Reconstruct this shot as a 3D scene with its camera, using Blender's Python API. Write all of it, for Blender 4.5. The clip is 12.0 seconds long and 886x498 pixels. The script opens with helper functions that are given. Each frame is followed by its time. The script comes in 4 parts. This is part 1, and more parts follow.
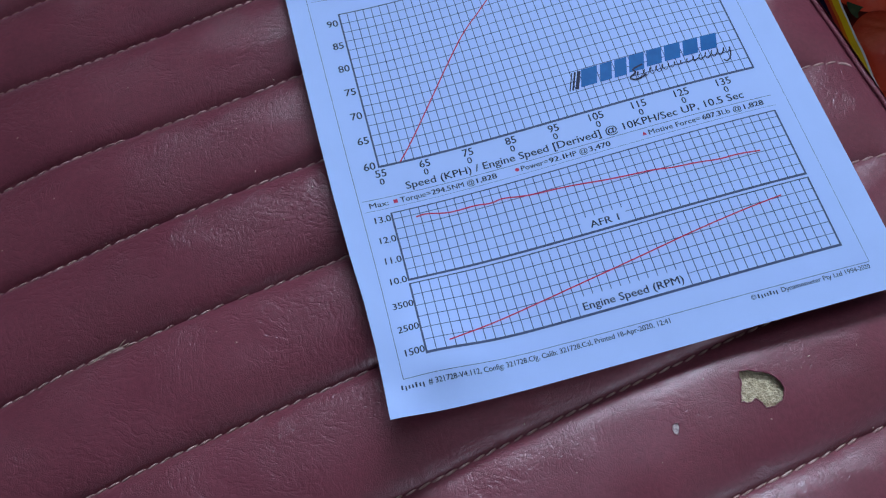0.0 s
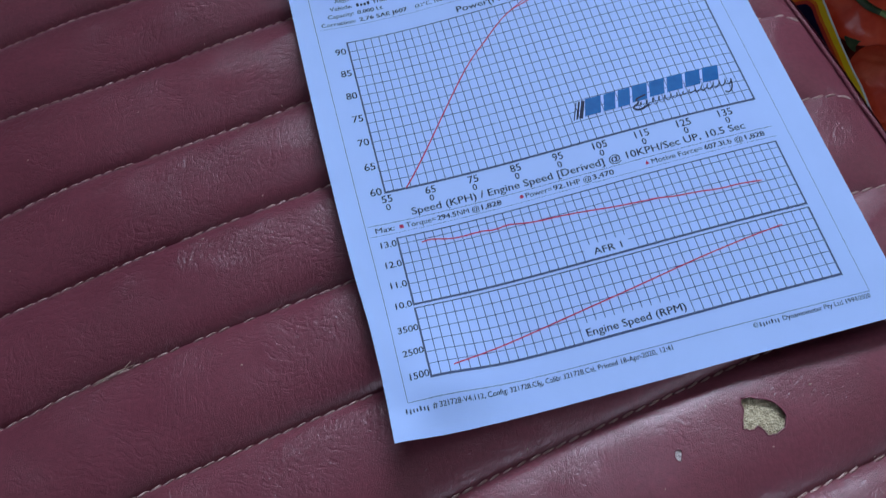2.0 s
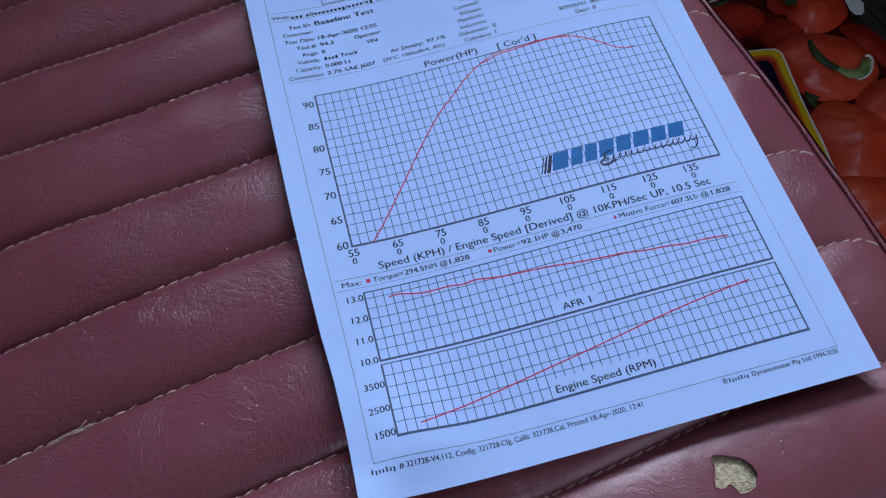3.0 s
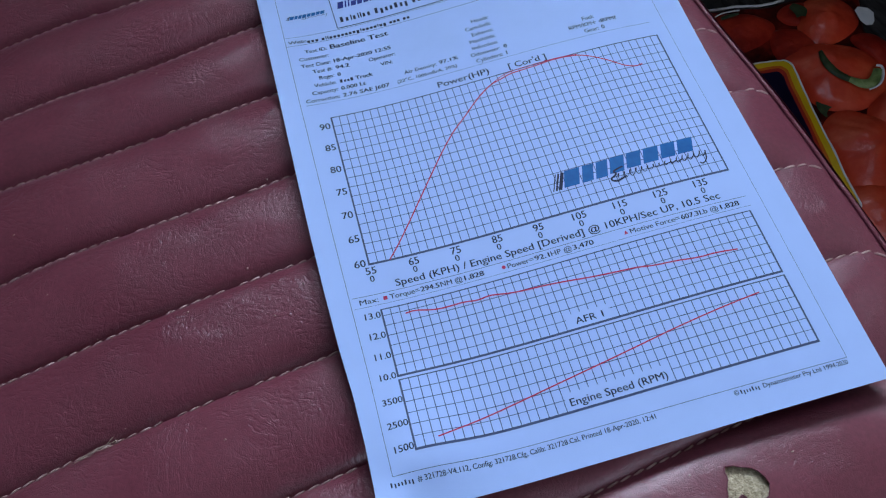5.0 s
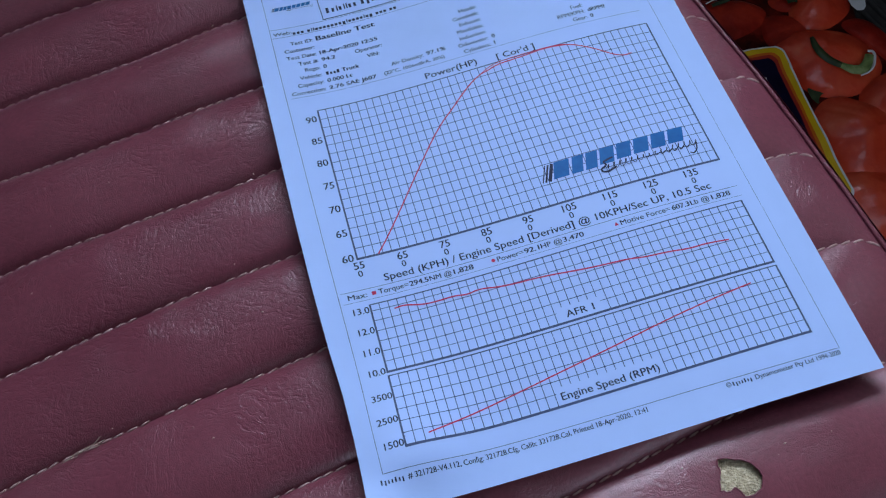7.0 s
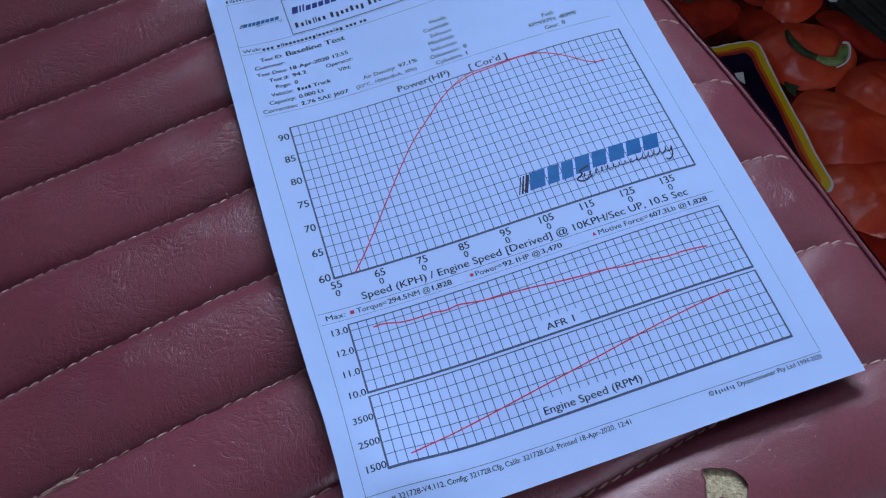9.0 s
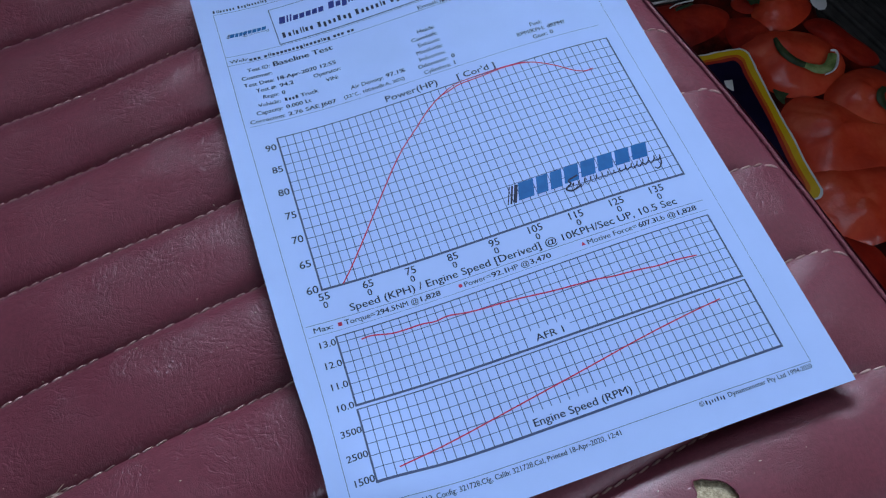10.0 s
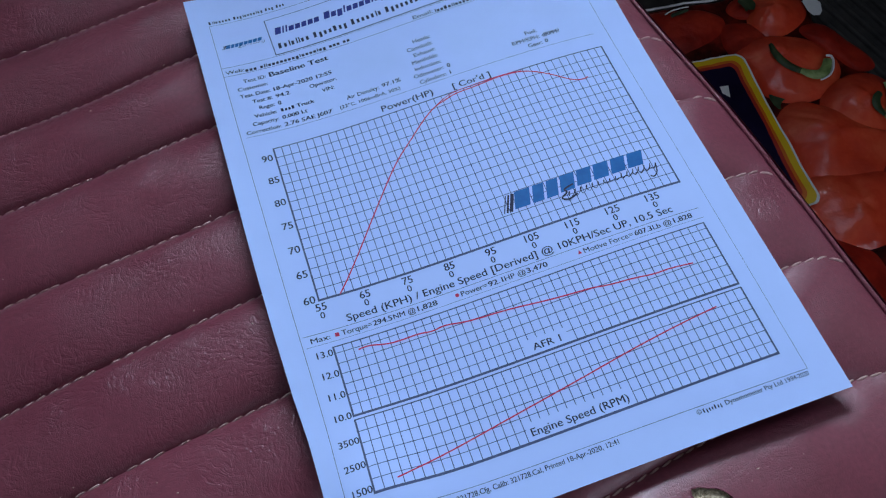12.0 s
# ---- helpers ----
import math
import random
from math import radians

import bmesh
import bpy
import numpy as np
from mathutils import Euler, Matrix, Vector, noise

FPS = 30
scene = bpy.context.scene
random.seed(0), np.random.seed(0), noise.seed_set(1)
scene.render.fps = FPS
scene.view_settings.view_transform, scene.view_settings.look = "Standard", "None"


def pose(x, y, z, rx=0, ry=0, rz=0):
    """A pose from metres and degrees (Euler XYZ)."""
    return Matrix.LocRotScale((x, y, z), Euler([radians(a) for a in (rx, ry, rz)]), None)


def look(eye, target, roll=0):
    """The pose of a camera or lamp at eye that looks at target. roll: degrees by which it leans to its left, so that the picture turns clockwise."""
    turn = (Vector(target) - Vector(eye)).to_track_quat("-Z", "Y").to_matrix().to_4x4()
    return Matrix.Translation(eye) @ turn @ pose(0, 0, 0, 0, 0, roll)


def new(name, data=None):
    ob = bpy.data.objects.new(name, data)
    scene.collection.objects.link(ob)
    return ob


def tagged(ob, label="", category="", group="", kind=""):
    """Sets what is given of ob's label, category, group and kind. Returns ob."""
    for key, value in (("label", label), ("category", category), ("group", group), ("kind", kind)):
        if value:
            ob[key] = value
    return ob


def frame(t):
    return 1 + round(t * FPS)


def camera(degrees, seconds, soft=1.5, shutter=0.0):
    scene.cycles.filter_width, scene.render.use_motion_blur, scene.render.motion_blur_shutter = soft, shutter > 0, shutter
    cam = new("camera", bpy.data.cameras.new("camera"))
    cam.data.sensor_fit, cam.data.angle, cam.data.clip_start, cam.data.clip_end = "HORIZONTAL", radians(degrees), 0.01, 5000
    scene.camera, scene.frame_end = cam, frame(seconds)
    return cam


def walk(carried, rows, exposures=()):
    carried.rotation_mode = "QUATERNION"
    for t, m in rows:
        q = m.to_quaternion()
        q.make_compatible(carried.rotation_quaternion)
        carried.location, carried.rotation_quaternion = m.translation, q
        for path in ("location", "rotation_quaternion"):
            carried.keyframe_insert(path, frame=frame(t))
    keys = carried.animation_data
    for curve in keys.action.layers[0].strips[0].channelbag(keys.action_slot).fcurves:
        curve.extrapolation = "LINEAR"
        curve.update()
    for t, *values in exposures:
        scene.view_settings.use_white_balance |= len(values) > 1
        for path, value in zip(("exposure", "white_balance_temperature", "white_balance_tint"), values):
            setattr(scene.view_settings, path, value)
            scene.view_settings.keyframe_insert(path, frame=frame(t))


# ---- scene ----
cam = camera(55.74, 12.0, soft=1.15, shutter=0.4)
PATH = [
    (0, (0.03565, -0.06453, 0.31914), (0.03531, 0.08682, -0.05112), -16.189),
    (0.5, (0.03478, -0.06636, 0.32025), (0.03421, 0.08648, -0.04939), -16.079),
    (1, (0.03425, -0.06685, 0.31945), (0.03329, 0.08647, -0.04999), -16.056),
    (1.5, (0.03341, -0.06770, 0.32149), (0.03177, 0.08687, -0.04743), -16.153),
    (2, (0.03259, -0.06599, 0.32245), (0.03672, 0.09669, -0.04295), -14.123),
    (2.5, (0.03517, -0.06088, 0.31544), (0.05360, 0.11299, -0.04433), -9.974),
    (3, (0.03443, -0.06212, 0.31980), (0.05838, 0.11680, -0.03715), -8.490),
    (5, (0.03467, -0.06411, 0.32847), (0.05321, 0.12150, -0.02538), -10.892),
    (5.5, (0.03395, -0.06592, 0.33140), (0.05136, 0.12058, -0.02204), -11.238),
    (6, (0.03521, -0.06403, 0.32990), (0.05220, 0.12210, -0.02375), -11.423),
    (6.5, (0.03557, -0.06343, 0.32881), (0.05389, 0.12205, -0.02512), -11.091),
    (7, (0.03760, -0.06130, 0.32551), (0.05738, 0.11928, -0.03085), -11.056),
    (9, (0.04405, -0.05448, 0.32547), (0.06940, 0.12336, -0.03193), -11.371),
    (9.5, (0.04432, -0.05450, 0.32394), (0.07131, 0.12382, -0.03309), -10.926),
    (10, (0.04621, -0.05273, 0.32401), (0.07617, 0.12682, -0.03217), -10.447),
    (10.5, (0.04813, -0.05145, 0.32255), (0.08092, 0.12844, -0.03321), -10.039),
    (11, (0.04822, -0.05148, 0.32470), (0.08085, 0.12881, -0.03087), -10.241),
    (11.5, (0.04835, -0.05104, 0.32501), (0.08020, 0.12996, -0.03027), -10.575),
    (12, (0.04758, -0.05190, 0.32501), (0.07902, 0.12978, -0.02996), -10.542),
]
walk(cam, [(t, look(eye, target, roll)) for t, eye, target, roll in PATH])

# ---- light: sky through the door window beyond the sheet and windscreen; added fill over the seat and far side ----
world = bpy.data.worlds.new("sky")
scene.world = world
world.use_nodes = True
wn = world.node_tree
sky = wn.nodes.new("ShaderNodeTexSky")
sky.sky_type = "NISHITA"
sky.sun_disc = False
sky.sun_elevation = radians(48)
sky.sun_rotation = radians(200)
wn.links.new(sky.outputs[0], wn.nodes["Background"].inputs[0])
wn.nodes["Background"].inputs[1].default_value = 0.08

sun_data = bpy.data.lights.new("sun", "SUN")
sun_data.energy, sun_data.angle, sun_data.color = 3.0, radians(0.5), (1.0, 0.95, 0.86)
sun = new("sun", sun_data)
sun.matrix_world = look((-2.0, -4.0, 5.0), (0, 0, 0))


def window_light(name, centre, target, width, height, watts, color, spread=180):
    data = bpy.data.lights.new(name, "AREA")
    data.shape, data.size, data.size_y, data.energy, data.color = "RECTANGLE", width, height, watts, color
    ob = new(name, data)
    data.spread = radians(spread)
    ob.matrix_world = look(centre, target)
    return ob


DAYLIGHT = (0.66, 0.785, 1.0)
# Overhead fill added above the seat; no roof hatch is known there.
window_light("overhead_fill", (0.24, 0.27, 0.93), (0.24, 0.27, 0.0), 0.60, 0.44, 1.15, DAYLIGHT)
window_light("door_daylight", (0.33, 0.86, 0.66), (0.02, -0.42, 0.0), 0.54, 0.28, 2.8, DAYLIGHT, 72)
window_light("windscreen_daylight", (1.16, -0.1, 0.68), (0.0, -0.1, 0.10), 1.30, 0.46, 1.0, (1.0, 0.90, 0.80))
# Fill added behind the camera to lift the near rolls; its window is assumed.
window_light("far_side_fill", (0.40, -1.06, 0.42), (0.10, 0.3, 0.0), 0.80, 0.44, 4.0, DAYLIGHT)


# ---- materials ----
def material(name, color, rough=0.5, metal=0.0, spec=0.5):
    m = bpy.data.materials.new(name)
    m.use_nodes = True
    b = m.node_tree.nodes["Principled BSDF"]
    b.inputs["Base Color"].default_value = (*color, 1)
    b.inputs["Roughness"].default_value = rough
    b.inputs["Metallic"].default_value = metal
    b.inputs["Specular IOR Level"].default_value = spec
    return m


def nd(m, kind, **values):
    n = m.node_tree.nodes.new(kind)
    for k, v in values.items():
        n.inputs[k.replace("_", " ")].default_value = v
    return n


def link(m, a, b):
    m.node_tree.links.new(a, b)


def bsdf(m):
    return m.node_tree.nodes["Principled BSDF"]


def place(m, scale=(1, 1, 1), turn=0.0):
    tc = m.node_tree.nodes.new("ShaderNodeTexCoord")
    mp = m.node_tree.nodes.new("ShaderNodeMapping")
    mp.inputs["Scale"].default_value = scale
    mp.inputs["Rotation"].default_value = (0, 0, turn)
    link(m, tc.outputs["Object"], mp.inputs["Vector"])
    return mp.outputs["Vector"]


def ramp(m, source, stops):
    r = m.node_tree.nodes.new("ShaderNodeValToRGB")
    e = r.color_ramp.elements
    e[0].position, e[0].color = stops[0][0], (*stops[0][1], 1)
    e[1].position, e[1].color = stops[-1][0], (*stops[-1][1], 1)
    for p, c in stops[1:-1]:
        e.new(p).color = (*c, 1)
    link(m, source, r.inputs["Fac"])
    return r.outputs["Color"]


def mottled(name, stops, scale, rough=(0.4, 0.6), bump=0.0, bump_scale=400, detail=5.0, spec=0.5):
    """Colour and gloss vary by noise at two scales, with fine relief (bump in metres)."""
    m = material(name, stops[0][1], rough[0], spec=spec)
    v = place(m)
    n = nd(m, "ShaderNodeTexNoise", Scale=scale, Detail=detail, Roughness=0.6)
    link(m, v, n.inputs["Vector"])
    link(m, ramp(m, n.outputs["Fac"], stops), bsdf(m).inputs["Base Color"])
    n2 = nd(m, "ShaderNodeTexNoise", Scale=scale * 4.3, Detail=4.0)
    link(m, v, n2.inputs["Vector"])
    mr = nd(m, "ShaderNodeMapRange", To_Min=rough[0], To_Max=rough[1])
    link(m, n2.outputs["Fac"], mr.inputs["Value"])
    link(m, mr.outputs["Result"], bsdf(m).inputs["Roughness"])
    if bump:
        n3 = nd(m, "ShaderNodeTexNoise", Scale=bump_scale, Detail=4.0)
        link(m, v, n3.inputs["Vector"])
        b = nd(m, "ShaderNodeBump", Strength=1.0, Distance=bump)
        link(m, n3.outputs["Fac"], b.inputs["Height"])
        link(m, b.outputs["Normal"], bsdf(m).inputs["Normal"])
    return m


def vinyl_material():
    """Worn oxblood vinyl: mottled dye with scuffs, patches of fine parallel creases, leathery grain."""
    m = material("oxblood_vinyl", (0.2, 0.035, 0.032), 0.4, spec=0.5)
    v = place(m)

    def cloud(scale, detail=3.0, rough=0.5, at=None):
        n = nd(m, "ShaderNodeTexNoise", Scale=scale, Detail=detail, Roughness=rough)
        link(m, at or v, n.inputs["Vector"])
        return n

    def spread(source, lo, hi, to_lo, to_hi):
        r = nd(m, "ShaderNodeMapRange", From_Min=lo, From_Max=hi, To_Min=to_lo, To_Max=to_hi)
        link(m, source, r.inputs["Value"])
        return r.outputs["Result"]

    def relief(height, distance, strength, under=None):
        n = nd(m, "ShaderNodeBump", Distance=distance)
        link(m, height, n.inputs["Height"])
        if isinstance(strength, float):
            n.inputs["Strength"].default_value = strength
        else:
            link(m, strength, n.inputs["Strength"])
        if under:
            link(m, under, n.inputs["Normal"])
        return n.outputs["Normal"]

    def turned(at, scale, degrees):
        mp = m.node_tree.nodes.new("ShaderNodeMapping")
        mp.inputs["Rotation"].default_value = (0, 0, radians(degrees))
        mp2 = m.node_tree.nodes.new("ShaderNodeMapping")
        mp2.inputs["Scale"].default_value = scale
        link(m, at, mp.inputs["Vector"])
        link(m, mp.outputs["Vector"], mp2.inputs["Vector"])
        return mp2.outputs["Vector"]

    def blend(kind, factor, a, b):
        n = m.node_tree.nodes.new("ShaderNodeMix")
        n.data_type, n.blend_type = "RGBA", kind
        if isinstance(factor, float):
            n.inputs["Factor"].default_value = factor
        else:
            link(m, factor, n.inputs["Factor"])
        link(m, a, n.inputs["A"])
        link(m, b, n.inputs["B"])
        return n.outputs["Result"]

    big = cloud(13.0, 6.0, 0.6)
    dye = ramp(m, big.outputs["Fac"], [(0.28, VINYL[0]), (0.5, VINYL[1]), (0.74, VINYL[2])])
    fine = cloud(520.0)
    tone = ramp(m, fine.outputs["Fac"], [(0.3, (0.88, 0.88, 0.88)), (0.7, (1.08, 1.06, 1.06))])
    color = blend("MULTIPLY", 1.0, dye, tone)
    # dull brownish grime in cloudy patches and small dark scuffs
    grime = cloud(24.0, 4.0, 0.5)
    brown = m.node_tree.nodes.new("ShaderNodeRGB")
    brown.outputs[0].default_value = (0.085, 0.030, 0.030, 1)
    color = blend("MIX", spread(grime.outputs["Fac"], 0.42, 0.90, 0.0, 0.3), color, brown.outputs[0])
    scuff = cloud(150.0, 2.0, 0.5)
    color = blend("MIX", spread(scuff.outputs["Fac"], 0.70, 0.95, 0.0, 0.3), color, brown.outputs[0])
    link(m, color, bsdf(m).inputs["Base Color"])
    gloss = cloud(38.0, 5.0)
    link(m, spread(gloss.outputs["Fac"], 0.2, 0.8, 0.27, 0.34), bsdf(m).inputs["Roughness"])

    warp = cloud(60.0)
    add = m.node_tree.nodes.new("ShaderNodeVectorMath")
    add.operation = "MULTIPLY_ADD"
    add.inputs[1].default_value = (0.012, 0.012, 0.012)
    link(m, warp.outputs["Color"], add.inputs[0])
    link(m, v, add.inputs[2])
    bent = add.outputs["Vector"]
    # leathery cells, faint, stronger in places
    cells = nd(m, "ShaderNodeTexVoronoi", Scale=1050.0)
    cells.feature = "DISTANCE_TO_EDGE"
    link(m, turned(bent, (1.0, 0.6, 1.0), 22), cells.inputs["Vector"])
    edge = spread(cells.outputs["Distance"], 0.0, 0.16, 0.0, 1.0)
    where = spread(cloud(24.0).outputs["Fac"], 0.38, 0.62, 0.40, 0.95)
    normal = relief(edge, 0.000058, where)
    # soft unevenness of the padding
    normal = relief(cloud(150.0, 4.0, 0.6).outputs["Fac"], 0.00024, 0.35, normal)
    # fine creases side by side: one family across the rolls, one along, each in its own patches
    for degrees, scale, lo, depth, seed in ((8, 560.0, 0.42, 0.000115, 0.3), (-64, 520.0, 0.43, 0.000115, 4.1), (62, 640.0, 0.47, 0.000095, 8.7)):
        crease = nd(m, "ShaderNodeTexNoise", Scale=scale, Detail=2.5, Roughness=0.55, Distortion=0.25)
        link(m, turned(bent, (1.0, 0.22, 1.0), degrees), crease.inputs["Vector"])
        moved = m.node_tree.nodes.new("ShaderNodeVectorMath")
        moved.operation = "ADD"
        moved.inputs[1].default_value = (seed, seed * 0.7, 0.0)
        link(m, v, moved.inputs[0])
        patch = spread(cloud(26.0, 3.0, 0.55, moved.outputs["Vector"]).outputs["Fac"], lo, lo + 0.16, 0.0, 1.0)
        normal = relief(spread(crease.outputs["Fac"], 0.30, 0.52, 0.0, 1.0), depth, patch, normal)
    link(m, normal, bsdf(m).inputs["Normal"])
    return m


VINYL = [(0.172, 0.041, 0.059), (0.198, 0.050, 0.070), (0.232, 0.062, 0.084)]
VINYL_MAT = vinyl_material()
PAPER_MAT = mottled("bluish_office_paper", [(0.3, (0.40, 0.555, 0.91)), (0.7, (0.415, 0.575, 0.94))], 60, (0.6, 0.75), 0.00002, 1500, spec=0.25)
INK_MAT = mottled("black_toner", [(0.3, (0.020, 0.027, 0.062)), (0.7, (0.032, 0.041, 0.088))], 300, (0.5, 0.65), spec=0.15)
RULE_MAT = mottled("grey_toner", [(0.3, (0.08, 0.10, 0.16)), (0.7, (0.11, 0.135, 0.20))], 300, (0.5, 0.6), spec=0.2)
GRID_MAT = mottled("grid_toner", [(0.3, (0.040, 0.062, 0.16)), (0.7, (0.058, 0.084, 0.20))], 300, (0.5, 0.6), spec=0.15)
BOX_MAT = mottled("frame_toner", [(0.3, (0.06, 0.085, 0.175)), (0.7, (0.085, 0.115, 0.22))], 300, (0.5, 0.6), spec=0.15)
RED_MAT = mottled("red_toner", [(0.3, (0.46, 0.03, 0.09)), (0.7, (0.56, 0.045, 0.12))], 200, (0.5, 0.6), spec=0.2)
BLUE_MAT = mottled("blue_toner", [(0.3, (0.004, 0.105, 0.33)), (0.7, (0.008, 0.14, 0.41))], 200, (0.5, 0.6), spec=0.2)
NAVY_MAT = mottled("navy_toner", [(0.3, (0.010, 0.025, 0.20)), (0.7, (0.016, 0.036, 0.26))], 200, (0.5, 0.6), spec=0.2)
THREAD_MAT = mottled("tan_thread", [(0.25, (0.30, 0.155, 0.15)), (0.5, (0.52, 0.34, 0.31)), (0.75, (0.72, 0.54, 0.50))], 220, (0.7, 0.9), 0.0002, 2500)
LINING_MAT = mottled("pale_backing", [(0.3, (0.42, 0.34, 0.33)), (0.5, (0.60, 0.53, 0.52)), (0.72, (0.78, 0.72, 0.70))], 700, (0.8, 0.95), 0.0006, 1500)
FOAM_MAT = mottled("aged_foam", [(0.3, (0.36, 0.28, 0.17)), (0.5, (0.61, 0.51, 0.33)), (0.72, (0.81, 0.72, 0.52))], 700, (0.9, 1.0), 0.0012, 1300)
DIRT_MAT = mottled("dark_grit", [(0.3, (0.02, 0.012, 0.01)), (0.7, (0.05, 0.03, 0.025))], 300, (0.8, 0.95))
LINT_MAT = mottled("pale_lint", [(0.3, (0.42, 0.32, 0.24)), (0.7, (0.62, 0.5, 0.4))], 300, (0.8, 0.95))
RUBBER_MAT = mottled("black_rubber", [(0.3, (0.016, 0.015, 0.015)), (0.7, (0.045, 0.042, 0.04))], 40, (0.5, 0.8), 0.0003, 300, spec=0.2)
CAB_MAT = mottled("cab_paint", [(0.3, (0.07, 0.07, 0.07)), (0.7, (0.10, 0.098, 0.095))], 6, (0.45, 0.6), 0.0002, 200)
# The unseen roof is kept pale so that it bounces soft fill down.
ROOF_BOUNCE_MAT = mottled("pale_roof_bounce", [(0.3, (0.50, 0.50, 0.49)), (0.7, (0.58, 0.58, 0.57))], 8, (0.8, 0.9), 0.0004, 300)
BASE_MAT = mottled("seat_base_paint", [(0.3, (0.02, 0.02, 0.02)), (0.7, (0.04, 0.038, 0.036))], 12, (0.5, 0.7), 0.0003, 150)
GROUND_MAT = mottled("gravel_yard", [(0.3, (0.10, 0.095, 0.085)), (0.7, (0.2, 0.19, 0.17))], 3, (0.85, 0.95), 0.01, 30)


# ---- helpers for meshes ----
def finish(name, bm, mat, parent=None, label="", smooth=True):
    me = bpy.data.meshes.new(name)
    bm.to_mesh(me)
    bm.free()
    ob = new(name, me)
    me.materials.append(mat)
    if smooth:
        me.polygons.foreach_set("use_smooth", [True] * len(me.polygons))
    ob.parent = parent
    if label:
        ob["label"] = label
    return ob


def part(name, bm, mat, parent, label="", smooth=True):
    return finish(name, bm, mat, parent, label, smooth)


def sheet(name, verts, faces, mat, parent=None, label="", smooth=True):
    me = bpy.data.meshes.new(name)
    me.from_pydata(verts, [], faces)
    me.validate()
    me.materials.append(mat)
    if smooth:
        me.polygons.foreach_set("use_smooth", [True] * len(me.polygons))
    ob = new(name, me)
    ob.parent = parent
    if label:
        ob["label"] = label
    return ob


def grid_faces(nu, nv):
    return [(i * nv + j, (i + 1) * nv + j, (i + 1) * nv + j + 1, i * nv + j + 1) for i in range(nu - 1) for j in range(nv - 1)]


def box(bm, lo, hi, bevel=0.0):
    g = bmesh.ops.create_cube(bm, size=1.0)
    for v in g["verts"]:
        v.co = Vector([lo[k] + (v.co[k] + 0.5) * (hi[k] - lo[k]) for k in range(3)])
    if bevel:
        edges = list({e for v in g["verts"] for e in v.link_edges})
        bmesh.ops.bevel(bm, geom=edges, offset=bevel, segments=2, affect="EDGES")


def tube(bm, points, radii, sides=8):
    """A round strand along points."""
    rings = []
    n = len(points)
    for i, p in enumerate(points):
        d = (Vector(points[min(i + 1, n - 1)]) - Vector(points[max(i - 1, 0)])).normalized()
        a = d.cross(Vector((0.13, 0.21, 0.97))).normalized()
        b = d.cross(a)
        r = radii[i] if isinstance(radii, (list, tuple)) else radii
        rings.append([bm.verts.new(Vector(p) + r * (math.cos(k * math.tau / sides) * a + math.sin(k * math.tau / sides) * b)) for k in range(sides)])
    for r0, r1 in zip(rings, rings[1:]):
        for k in range(sides):
            bm.faces.new((r0[k], r0[(k + 1) % sides], r1[(k + 1) % sides], r1[k]))
    bm.faces.new(rings[0][::-1])
    bm.faces.new(rings[-1])


def inside(px, py, poly):
    hit = False
    for (x0, y0), (x1, y1) in zip(poly, poly[1:] + poly[:1]):
        if (y0 > py) != (y1 > py) and px < (x1 - x0) * (py - y0) / (y1 - y0) + x0:
            hit = not hit
    return hit


# ---- the unseen cab that closes the place round the seat ----
FLOOR_Z = -0.416


